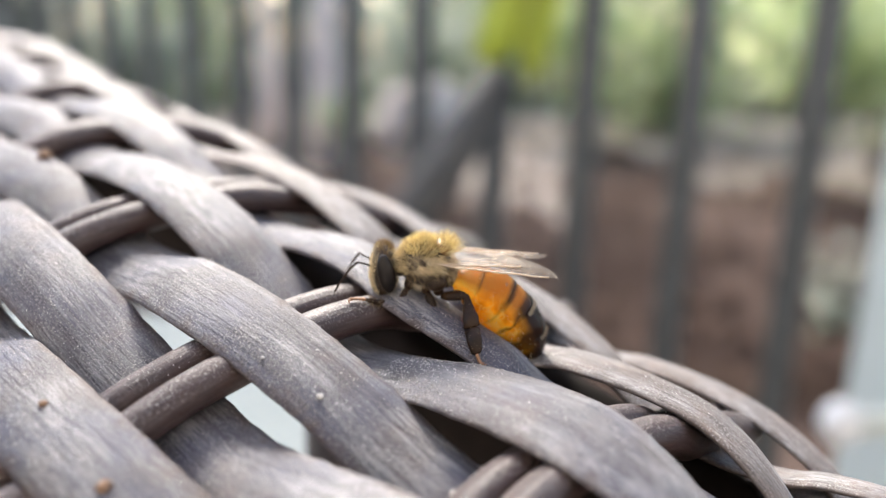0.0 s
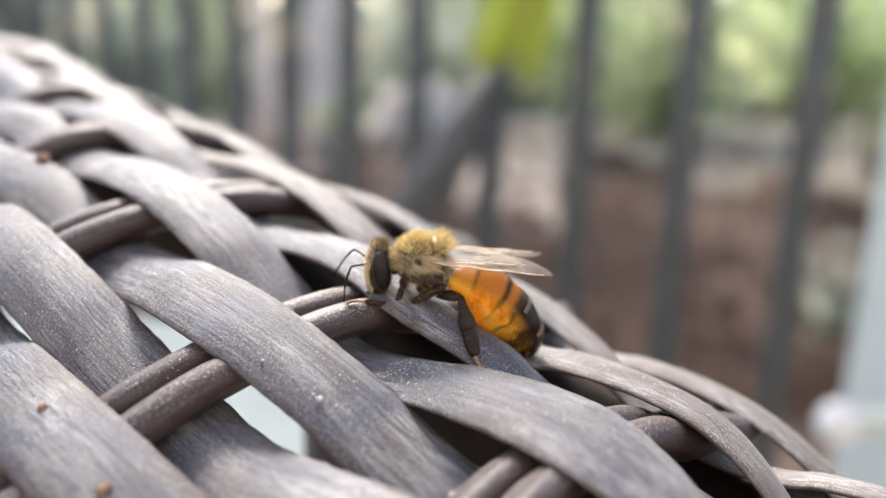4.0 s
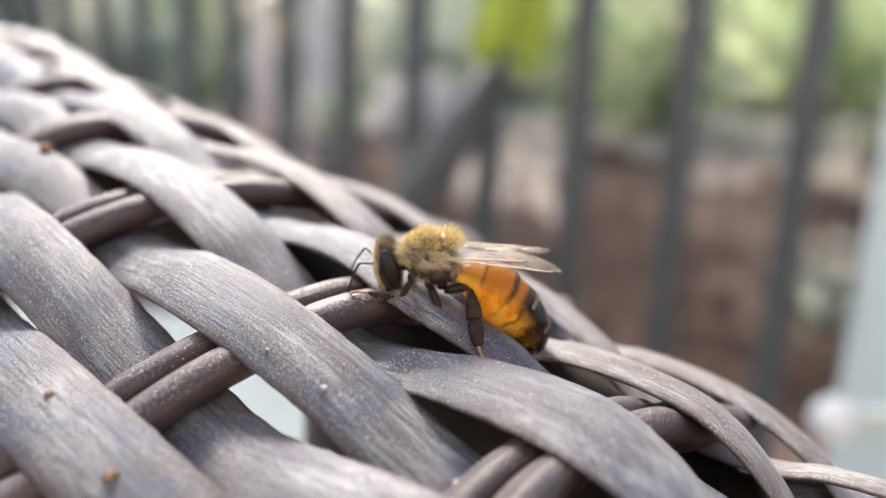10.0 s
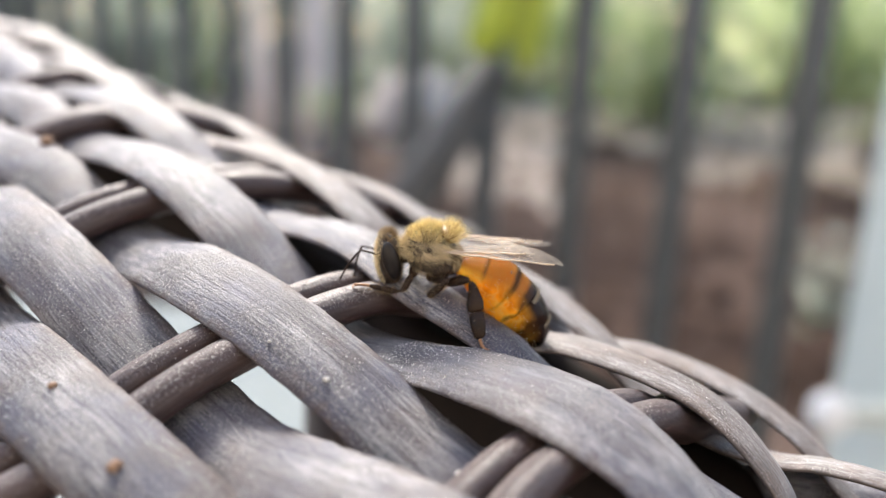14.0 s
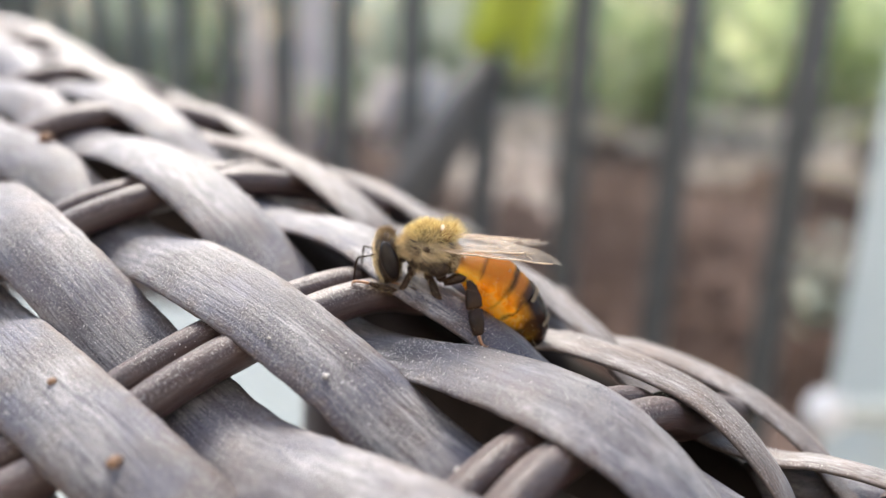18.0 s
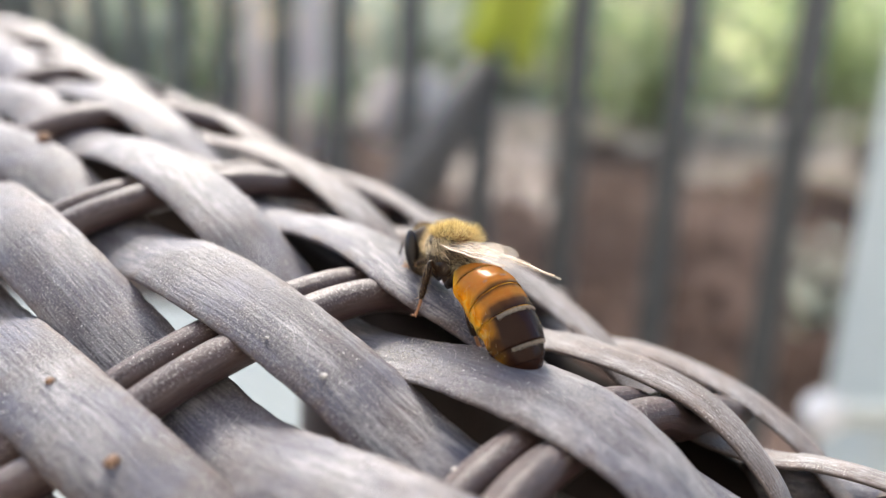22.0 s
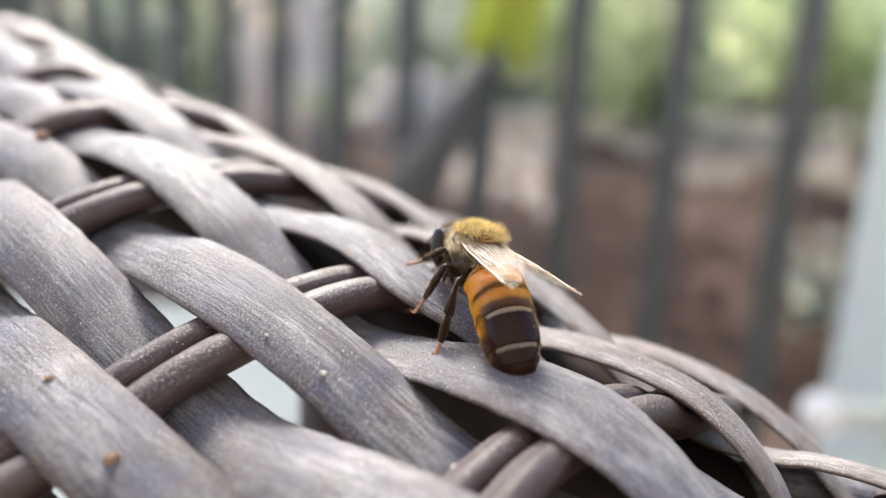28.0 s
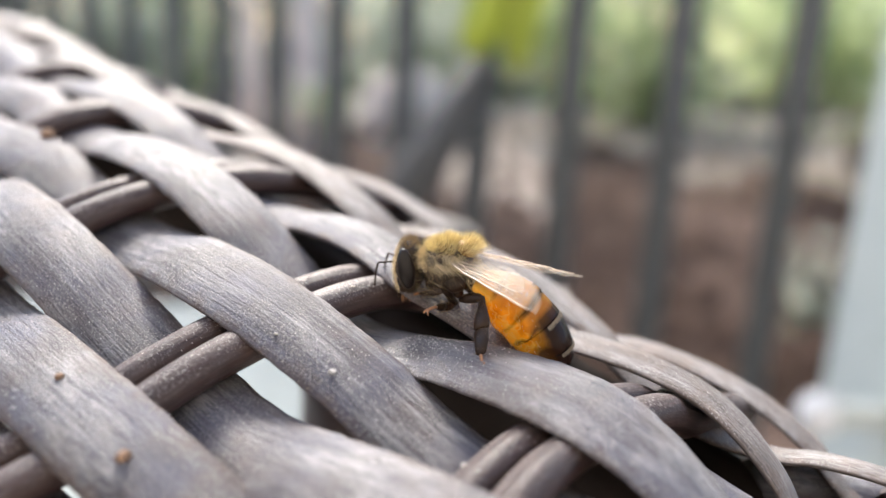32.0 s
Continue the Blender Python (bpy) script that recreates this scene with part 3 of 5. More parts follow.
def frayed_fibres():
    """Fine splinters standing off the strands' edges."""
    verts, faces = [], []
    r = random.Random(17)
    for _ in range(1500):
        i = r.choice((1, 2, 2, 3, 3, 4, 4, 5, 6))
        u = r.uniform(0.7, 3.3)
        side = r.choice((-1, 1))
        if noise.noise((u * 2.6, i * 5.1 + side, 8.0)) < 0.05 or wave(u - i - 1) < -0.9:
            continue
        p = Vector(on_strand(i, u, 0.97 * side))
        q = Vector(on_strand(i, u, 0.7 * side))
        along = Vector(on_strand(i, u + 0.05, 0.97 * side)) - p
        out = (p - q).normalized() + along.normalized() * r.uniform(-1.2, 1.2) + Vector((0, 0, r.uniform(-0.1, 0.5)))
        tip = p + out.normalized() * abs(r.gauss(0.12, 0.12)) * MM
        w = along.normalized() * r.uniform(0.010, 0.022) * MM
        k = len(verts)
        verts += [p - w, p + w, p + Vector((0, 0, 0.02 * MM)), tip]
        faces += [(k, k + 1, k + 3), (k + 1, k + 2, k + 3), (k + 2, k, k + 3)]
    return verts, faces


M_FIBRE = mat_leaf("pale_fibre", (0.12, 0.105, 0.095), (0.50, 0.46, 0.42), 0.4, 0.7, 0.2)
fv_, ff_ = frayed_fibres()
tagged(obj("frayed_fibre", fv_, ff_, M_FIBRE, chair, "fine pale splinters on the strand edges", False), kind="stuff")


def crumb(i, u, x0, r0, mat, seed):
    bm = bmesh.new()
    bmesh.ops.create_icosphere(bm, subdivisions=2, radius=r0)
    for v in bm.verts:
        v.co *= 1 + 0.5 * noise.noise(v.co * (0.9 / r0) + Vector((seed, 0, 0)))
        v.co.z *= 0.7
    ob = part("crumb", bm, mat, None, "", True)
    ob.location = on_strand(i, u, x0) + np.array((0, 0, r0 * 0.35))
    tagged(ob, "tiny brown crumb of bark lying on the weave", "crumb", "crumbs on the weave")


M_GRIT = mat_plain("pale_grit", (0.34, 0.32, 0.29), (0.55, 0.52, 0.48), 900, 0.9, 0.0001)
M_CRUMB = mat_plain("bark_crumb", (0.10, 0.055, 0.03), (0.26, 0.16, 0.10), 900, 0.9, 0.0001)
crumb(1, 2.10, -0.15, 0.00028, M_CRUMB, 1.0)
crumb(1, 1.76, 0.15, 0.00040, M_CRUMB, 5.0)
crumb(3, 3.70, -0.85, 0.00060, M_CRUMB, 9.0)
crumb(3, 1.62, 0.45, 0.00022, M_GRIT, 12.0)
crumb(3, 1.16, 0.10, 0.00020, M_GRIT, 15.0)
crumb(3, 1.84, 0.55, 0.00012, M_GRIT, 17.0)

# The chair below its arm: seat frame and legs.
part("seat_frame", box_bm(-0.25, 0.40, 0.33, 0.66, 0.70, 0.06, 0.015), M_ROD, chair)
for lx, ly in ((-0.53, 0.09), (-0.53, 0.71), (0.03, 0.09), (0.03, 0.71)):
    vv, ff = loft(tube([(lx, ly, 0), (lx, ly, 0.15), (lx, ly, 0.31)], [0.018, 0.02, 0.022], 12))
    obj("leg", vv, ff, M_ROD, chair)
s0 = arm(3.0, 8.4)[0]
vv, ff = loft(tube([(s0[0], s0[1] + 0.005, 0.35), (s0[0], s0[1] + 0.003, 0.5), (s0[0], s0[1], s0[2] - 0.002)], [0.012, 0.012, 0.010], 12))
obj("arm_post", vv, ff, M_ROD, chair)

bm = box_bm(-0.27, 0.41, 0.405, 0.58, 0.62, 0.09, 0.035, 4)
cushion = part("seat_cushion", bm, M_CUSHION, None, "", True)
tagged(cushion, "pale grey-green fabric cushion on the wicker chair's seat", "cushion")

# ---- ground, patio, fence ----
def ground_sheet():
    n, verts, faces = 90, [], []
    def axis(k):
        t = (k / (n - 1)) * 2 - 1
        return math.copysign(abs(t) ** 3.0, t) * 70 + t * 5
    for a in range(n):
        for b in range(n):
            x, y = axis(a), axis(b) + 4
            d = max(0.0, min(1.0, (y - 1.9) / 2.0))
            verts.append((x, y, -0.03 + d * 0.10 * noise.noise((x * 0.9, y * 0.9, 0)) + d * 0.03 * noise.noise((x * 3, y * 3, 4))))
    for a in range(n - 1):
        for b in range(n - 1):
            faces.append((a * n + b, (a + 1) * n + b, (a + 1) * n + b + 1, a * n + b + 1))
    return verts, faces


gv, gf = ground_sheet()
tagged(obj("ground", gv, gf, M_GROUND), "brown garden soil with leaf litter", "ground", kind="structure")

# Ragged strip of paler earth; the sunlight on the ground is in its colour.
def sunlit_sheet():
    verts, faces = [], []
    n = 160
    for a in range(n):
        x = -5 + 11 * a / (n - 1)
        y0 = 4.75 + 0.12 * x
        lo_, hi_ = y0 - 0.55 - 2.6 * noise.noise((x * 1.3, 0, 0)) - 0.9 * noise.noise((x * 4.1, 3, 0)), y0 + 4.5 + 0.5 * noise.noise((x * 0.8, 5, 0))
        for b in range(9):
            y = lo_ + (hi_ - lo_) * b / 8
            z = -0.03 + max(0.0, min(1.0, (y - 1.9) / 2.0)) * (0.10 * noise.noise((x * 0.9, y * 0.9, 0)) + 0.03 * noise.noise((x * 3, y * 3, 4)))
            verts.append((x, y, z + (0.012 if 0 < b < 8 else -0.012)))
    for a in range(n - 1):
        for b in range(8):
            faces.append((a * 9 + b, (a + 1) * 9 + b, (a + 1) * 9 + b + 1, a * 9 + b + 1))
    return verts, faces


pv, pf = sunlit_sheet()
tagged(obj("garden_path", pv, pf, M_SUNLIT_EARTH), "pinkish-brown garden earth, coloured pale as sunlit ground", "path", kind="structure")

FX0, FY0, FDX, FDY = 0.3163, 0.6996, -0.08745, 0.06523
fdir = Vector((FDX, FDY, 0)).normalized()
bm = bmesh.new()
c = [(FX0 - FDX * 8, FY0 - FDY * 8), (FX0 + FDX * 40, FY0 + FDY * 40), (-3.9, -1.2), (1.6, -1.2)]
lo = [bm.verts.new((x, y, -0.12)) for x, y in c]
hi = [bm.verts.new((x, y, 0.0)) for x, y in c]
bm.faces.new(hi)
bm.faces.new(lo[::-1])
for a in range(4):
    bm.faces.new((lo[a], lo[(a + 1) % 4], hi[(a + 1) % 4], hi[a]))
bmesh.ops.recalc_face_normals(bm, faces=bm.faces[:])
floor = part("patio_floor", bm, M_FLOOR, None)
tagged(floor, "grey concrete patio floor", "floor", kind="structure")

fence = new("fence")
tagged(fence, "dark grey metal fence with upright square bars", "fence")
turn = math.atan2(FDY, FDX)


def fence_bar(k):
    x, y = FX0 + FDX * k, FY0 + FDY * k
    b = box_bm(0, 0, 0.55, 0.024, 0.024, 1.06, 0.003)
    bmesh.ops.transform(b, matrix=Matrix.Translation((x, y, 0)) @ Matrix.Rotation(turn, 4, "Z"), verts=b.verts[:])
    return part("bar", b, M_FENCE, fence)


for k in range(-4, 34):
    fence_bar(k)
for name, z in (("bottom_rail", 0.06), ("top_rail", 1.09)):
    b = box_bm(0, 0, z, 0.1089 * 39, 0.03, 0.035, 0.003)
    mx, my = FX0 + FDX * 14.5, FY0 + FDY * 14.5
    bmesh.ops.transform(b, matrix=Matrix.Translation((mx, my, 0)) @ Matrix.Rotation(turn, 4, "Z"), verts=b.verts[:])
    part(name, b, M_FENCE, fence)
for k in (-3.5, 20.5, 33.5):
    b = box_bm(0, 0, 0.56, 0.05, 0.05, 1.12, 0.004)
    bmesh.ops.transform(b, matrix=Matrix.Translation((FX0 + FDX * k, FY0 + FDY * k, 0)) @ Matrix.Rotation(turn, 4, "Z"), verts=b.verts[:])
    part("post", b, M_FENCE, fence)

# Pale post with a rounded white collar.
post = new("porch_post")
tagged(post, "pale grey-green painted porch post with a white collar", "post")
PX, PY = 0.305, 0.42
KNOB = (0.215, 0.391, 0.511)
post.location = (PX, PY, 0)
b = box_bm(0, 0, 1.25, 0.10, 0.10, 2.5, 0.008)
part("shaft", b, M_POST, post)
part("knob", ellipsoid(KNOB[0] - PX, KNOB[1] - PY, KNOB[2], 0.0108, 0.0108, 0.0120, 24, 14), M_WHITE, post, "rounded white knob", True)
part("knob_stem", box_bm((KNOB[0] - PX - 0.05) / 2, KNOB[1] - PY, KNOB[2], abs(KNOB[0] - PX + 0.05), 0.012, 0.012, 0.002), M_POST, post)


# Unseen wall added behind the camera; it bounces sunlight back as fill.
tagged(part("wall_south", box_bm(-1.2, -1.1, 1.4, 6.5, 0.2, 3.1), M_FILL_WALL, None), "plain unseen wall added behind the camera for fill light", "wall", kind="structure")


# ---- plants ----
def leaf_verts(c, d, up, length, width):
    """A pointed, slightly folded leaf of six points."""
    d = d.normalized()
    sd = d.cross(up)
    sd = sd.normalized() if sd.length > 1e-4 else Vector((1, 0, 0))
    nn = sd.cross(d)
    return [c, c + d * length * 0.4 + sd * width / 2 + nn * width * 0.15, c + d * length * 0.45, c + d * length * 0.4 - sd * width / 2 + nn * width * 0.15,
            c + d * length - nn * length * 0.12]


LEAF_F = [(0, 1, 2), (0, 2, 3), (1, 4, 2), (2, 4, 3)]


def shrub(x, y, height, spread, leaves, size, mat, seed, low=0.0):
    r = random.Random(seed)
    plant = new("shrub")
    plant.location = (x, y, -0.03)
    tagged(plant, "leafy green garden shrub beyond the fence", "shrub", "shrubs beyond the fence")
    tips = []
    for k in range(6):
        a = r.uniform(0, 2 * math.pi)
        tip = Vector((math.cos(a) * spread * r.uniform(0.2, 0.8), math.sin(a) * spread * r.uniform(0.2, 0.8), height * r.uniform(0.6, 0.95)))
        path = [Vector((math.cos(a) * 0.02, math.sin(a) * 0.02, 0)), tip * 0.35 + Vector((0, 0, height * 0.12)), tip * 0.7 + Vector((0, 0, height * 0.08)), tip]
        w, ff2 = loft(tube(path, [0.018, 0.013, 0.009, 0.004], 6))
        obj("stem", w, ff2, M_BARK, plant)
        tips.append(path)
    verts, faces = [], []
    for k in range(leaves):
        path = r.choice(tips)
        q = r.uniform(low, 1.0)
        seg = min(2, int(q * 3))
        p = path[seg].lerp(path[seg + 1], q * 3 - seg)
        p = p + Vector((r.gauss(0, 1), r.gauss(0, 1), r.gauss(0, 0.8))) * spread * 0.24
        if p.z < 0.03:
            p.z = r.uniform(0.03, 0.15)
        d = Vector((r.uniform(-1, 1), r.uniform(-1, 1), r.uniform(-0.7, 0.5)))
        n0 = len(verts)
        verts += leaf_verts(p, d, Vector((0, 0, 1)), size * r.uniform(0.6, 1.3), size * 0.5)
        faces += [tuple(n0 + i for i in f) for f in LEAF_F]
    obj("foliage", verts, faces, mat, plant, "", False)
    return plant


shrub(1.9, 4.2, 1.3, 0.7, 560, 0.14, M_LEAF, 1, 0.5)
shrub(2.7, 5.0, 1.5, 0.9, 620, 0.16, M_LEAF, 2, 0.45)
shrub(1.0, 6.2, 1.3, 0.9, 520, 0.16, M_LEAF, 3, 0.45)
shrub(3.6, 4.6, 1.6, 0.9, 900, 0.16, M_LEAF, 4)
shrub(2.0, 7.5, 1.8, 1.2, 1000, 0.2, M_LEAF, 5)
shrub(-0.3, 7.0, 1.3, 0.9, 700, 0.16, M_LEAF_D, 6)
shrub(-2.5, 6.8, 1.2, 0.8, 700, 0.15, M_LEAF_D, 7)
shrub(-3.0, 5.0, 1.4, 1.0, 1300, 0.16, M_LEAF_DD, 8)
shrub(-4.2, 5.6, 1.7, 1.2, 1300, 0.18, M_LEAF_DD, 9)
shrub(-2.6, 8.5, 2.0, 1.4, 900, 0.2, M_LEAF, 10)
shrub(0.4, 9.5, 2.2, 1.5, 1000, 0.22, M_LEAF, 11)
shrub(4.8, 7.0, 2.2, 1.5, 1000, 0.22, M_LEAF, 12)
shrub(1.02, 1.95, 0.26, 0.14, 110, 0.06, M_LEAF_D, 13)
shrub(-0.55, 4.3, 0.5, 0.2, 120, 0.08, M_LEAF, 14, 0.5)


M_TRUNK = mat_plain("pale_bark", (0.50, 0.41, 0.36), (0.72, 0.62, 0.56), 5, 0.85, 0.004)


def tree(x, y, r0, height, lean, seed):
    """A slim pale trunk, forked high up, with a loose crown."""
    r = random.Random(seed)
    ob = new("tree")
    ob.location = (x, y, -0.05)
    tagged(ob, "slim garden tree with smooth pale pinkish bark", "tree", "pale garden trees")
    path = [Vector((lean * q / 8 + 0.02 * math.sin(q + seed), 0.03 * math.cos(q * 1.3), height * q / 8)) for q in range(9)]
    v, f = loft(tube(path, [r0 * (1.25 if q == 0 else 1.0 - 0.06 * q) for q in range(9)], 14))
    obj("trunk", v, f, M_TRUNK, ob)
    ends = []
    for k in range(5):
        a = 2 * math.pi * k / 5 + r.uniform(-0.4, 0.4)
        p = path[5 + k % 3]
        tip = p + Vector((math.cos(a) * 0.8, math.sin(a) * 0.8, r.uniform(0.5, 1.0)))
        v, f = loft(tube([p, p.lerp(tip, 0.5) + Vector((0, 0, 0.12)), tip], [r0 * 0.5, r0 * 0.35, r0 * 0.15], 8))
        obj("limb", v, f, M_TRUNK, ob)
        ends.append((p, tip))
    verts, faces = [], []
    for k in range(420):
        p, tip = r.choice(ends)
        c = p.lerp(tip, r.uniform(0.5, 1.15)) + Vector((r.gauss(0, 0.28), r.gauss(0, 0.28), r.gauss(0, 0.22)))
        n0 = len(verts)
        verts += leaf_verts(c, Vector((r.uniform(-1, 1), r.uniform(-1, 1), r.uniform(-0.8, 0.3))), Vector((0, 0, 1)), r.uniform(0.08, 0.15), 0.05)
        faces += [tuple(n0 + i for i in q) for q in LEAF_F]
    obj("crown", verts, faces, M_LEAF, ob, "", False)


tree(-0.79, 5.2, 0.105, 2.9, 0.05, 3)
tree(-1.17, 5.3, 0.075, 2.7, -0.08, 6)


def hedge():
    r = random.Random(21)
    verts, faces = [], []
    for k in range(13000):
        x = r.uniform(-22, 22)
        p = Vector((x, 13 + r.gauss(0, 1.2) + 0.02 * x * x, r.uniform(0.0, 6.0) * r.uniform(0.4, 1)))
        d = Vector((r.uniform(-1, 1), r.uniform(-1, 1), r.uniform(-0.7, 0.4)))
        n0 = len(verts)
        verts += leaf_verts(p, d, Vector((0, 0, 1)), r.uniform(0.3, 0.7), 0.3)
        faces += [tuple(n0 + i for i in f) for f in LEAF_F]
    return verts, faces


hv, hf = hedge()
tagged(obj("woods", hv, hf, M_LEAF_D, None, "", False), "dark green woods behind the garden", "woods", kind="stuff")


def litter():
    r = random.Random(5)
    verts, faces = [], []
    for k in range(3000):
        y = 1.6 + 6.5 * r.random() ** 1.4
        x = r.uniform(-0.75, 0.75) * (y + 0.5)
        p = Vector((x, y, 0.015 + r.random() * 0.03))
        d = Vector((r.uniform(-1, 1), r.uniform(-1, 1), r.uniform(-0.15, 0.35)))
        n0 = len(verts)
        verts += leaf_verts(p, d, Vector((0, 0, 1)), r.uniform(0.06, 0.16), r.uniform(0.03, 0.07))
        faces += [tuple(n0 + i for i in f) for f in LEAF_F]
    return verts, faces


lv, lf = litter()
tagged(obj("leaf_litter", lv, lf, M_LITTER, None, "", False), "dry brown fallen leaves on the soil", "leaves", kind="stuff")


def rock(x, y, r0, sq, seed):
    bm = bmesh.new()
    bmesh.ops.create_icosphere(bm, subdivisions=4, radius=1)
    for v in bm.verts:
        d = 1 + 0.28 * noise.noise(v.co * 1.3 + Vector((seed, 0, 0))) + 0.08 * noise.noise(v.co * 4 + Vector((0, seed, 0)))
        v.co = Vector((v.co.x * r0 * d, v.co.y * r0 * d * 0.8, v.co.z * r0 * d * sq))
    ob = part("rock", bm, M_ROCK, None, "", True)
    ob.location = (x, y, r0 * sq * 0.45 - 0.03)
    tagged(ob, "pale pinkish-brown rock lying on the garden soil", "rock", "garden rocks")


rock(-1.35, 4.6, 0.16, 0.6, 8.0)
rock(-0.15, 5.9, 0.40, 0.8, 15.0)

# Leaning stalk with a fresh forked leaf, in front of the fence.
plant = new("potted_plant")
tagged(plant, "leaning grey stalk with a bright yellow-green forked leaf", "plant")
E0 = Vector((-0.30, 0.75, 0.0))
E1 = Vector((-0.034, 0.825, 0.52))
E2 = Vector((0.056, 0.835, 0.668))
vv, ff = loft(tube([E0, E0.lerp(E1, 0.5), E1, E2], [0.032, 0.031, 0.028, 0.022], 10))
obj("stalk", vv, ff, M_STALK, plant)


def blade(path, widths, parent):
    verts, faces = [], []
    n0 = len(path)
    for k, (p, w) in enumerate(zip(path, widths)):
        p = Vector(p)
        t = (Vector(path[min(k + 1, n0 - 1)]) - Vector(path[max(k - 1, 0)])).normalized()
        sd = t.cross(Vector((0, 1, 0))).normalized()
        for q in (-1, -0.5, 0, 0.5, 1):
            verts.append(p + sd * (w * q / 2) + Vector((0, 0.012 * abs(q), 0)))
        for q in (1, 0.5, 0, -0.5, -1):
            verts.append(p + sd * (w * q / 2) + Vector((0, 0.012 * abs(q) + 0.0012, 0)))
    rings = [verts[k * 10:(k + 1) * 10] for k in range(n0)]
    v2, f2 = loft(rings)
    return obj("leaf", v2, f2, M_LEAF_Y, parent)


blade([(0.034, 0.815, 0.683), (0.049, 0.810, 0.709), (0.074, 0.805, 0.774), (0.108, 0.800, 0.885), (0.127, 0.810, 0.997)], [0.03, 0.045, 0.052, 0.05, 0.006], plant)
blade([(0.082, 0.812, 0.667), (0.084, 0.806, 0.699), (0.094, 0.802, 0.764), (0.146, 0.796, 0.885), (0.192, 0.810, 0.978)], [0.02, 0.03, 0.036, 0.036, 0.006], plant)

# ---- the bee (local millimetres: X to the head, Y to its left, Z up) ----
bee = new("honey_bee")
tagged(bee, "golden furry honey bee with a translucent amber abdomen", "bee")


def mmv(bm):
    bmesh.ops.scale(bm, vec=(MM, MM, MM), verts=bm.verts[:])
    return bm


def hairs(name, centre, radii, count, lmin, lmax, mat, parent, seed, keep, lean=(0, 0, 0), wid=0.035, clump=0.45):
    """Tapered curved hairs standing on an ellipsoid."""
    r = random.Random(seed)
    verts, faces = [], []
    n = 0
    while n < count:
        d = Vector((r.gauss(0, 1), r.gauss(0, 1), r.gauss(0, 1))).normalized()
        if not keep(d):
            continue
        n += 1
        p = Vector(centre) + Vector((d.x * radii[0], d.y * radii[1], d.z * radii[2])) * 0.97
        nn = Vector((d.x / radii[0], d.y / radii[1], d.z / radii[2])).normalized()
        dr = (nn + Vector(lean) + Vector((r.gauss(0, 0.22), r.gauss(0, 0.22), r.gauss(0, 0.22)))).normalized()
        dr = (dr + noise.noise_vector(p * 1.6 + Vector((seed, 0, 0))) * clump).normalized()
        ln = r.uniform(lmin, lmax) * (0.75 + 0.7 * abs(noise.noise(p * 2.3)))
        s1 = dr.orthogonal().normalized() * wid
        s2 = dr.cross(s1).normalized() * wid
        k = len(verts)
        bend = (Vector(lean) * 0.25 + Vector((0, 0, -0.08))) * ln
        mid = p + dr * ln * 0.55 + bend * 0.3
        verts += [p + s1, p - s1 * 0.5 + s2 * 0.87, p - s1 * 0.5 - s2 * 0.87,
                  mid + s1 * 0.7, mid - s1 * 0.35 + s2 * 0.6, mid - s1 * 0.35 - s2 * 0.6, p + dr * ln + bend]
        for a in range(3):
            b2 = (a + 1) % 3
            faces += [(k + a, k + b2, k + 3 + b2, k + 3 + a), (k + 3 + a, k + 3 + b2, k + 6)]
    return obj(name, [v * MM for v in verts], faces, mat, parent, "", False)


def lumpy(bm, amount, scale, seed):
    for v in bm.verts:
        v.co += v.normal * amount * noise.noise(v.co * scale + Vector((seed, 0, 0)))
    return bm


# Thorax: domed back with a raised rear shield, darker flanks and a bare neck.
TR = (1.85, 1.75, 1.72)
thorax = part("thorax", mmv(lumpy(ellipsoid(0, 0, -0.08, *TR, 32, 20), 0.12, 1.1, 3.0)), M_THORAX, bee, "", True)
part("shield", mmv(ellipsoid(-1.25, 0, 1.12, 0.72, 1.05, 0.50, 20, 12, -28)), M_SHIELD, thorax, "glossy brown rear shield", True)
part("neck", mmv(ellipsoid(1.75, 0, -0.45, 0.55, 0.62, 0.75, 16, 10)), M_BODY, thorax, "", True)
part("waist", mmv(ellipsoid(-1.85, 0, -0.95, 0.62, 0.78, 0.78, 16, 10, 25)), M_BODY, thorax, "", True)
for sy in (1, -1):
    part("wing_socket", mmv(ellipsoid(-0.15, sy * 1.55, 0.42, 0.62, 0.26, 0.34, 14, 8, -12)), M_BODY, thorax, "dark bare wing socket", True)
    part("flank_plate", mmv(lumpy(ellipsoid(-0.75, sy * 1.12, -1.12, 0.80, 0.46, 0.66, 16, 10), 0.08, 1.6, 5.0)), M_BODY, thorax, "", True)
    part("coxa", mmv(ellipsoid(-0.95, sy * 0.80, -1.75, 0.42, 0.34, 0.52, 14, 8)), M_LEG, thorax, "", True)
    part("coxa", mmv(ellipsoid(-0.10, sy * 0.78, -1.72, 0.40, 0.32, 0.50, 14, 8)), M_LEG, thorax, "", True)
    part("coxa", mmv(ellipsoid(1.10, sy * 0.70, -1.48, 0.36, 0.30, 0.48, 14, 8)), M_LEG, thorax, "", True)
hairs("back_fur", (0, 0, -0.08), TR, 2400, 0.30, 0.90, M_FUR, thorax, 31,
      lambda d: d.z > 0.55 and not (-0.62 < d.x < -0.34 and abs(d.y) < 0.75), (-0.35, 0, 0.25), 0.015, 0.6)
hairs("shield_fur", (-1.2, 0, 1.0), (0.8, 1.2, 0.65), 800, 0.35, 1.0, M_FUR, thorax, 36, lambda d: d.x < 0.35 and d.z > -0.2, (-0.35, 0, 0.45), 0.011, 0.3)
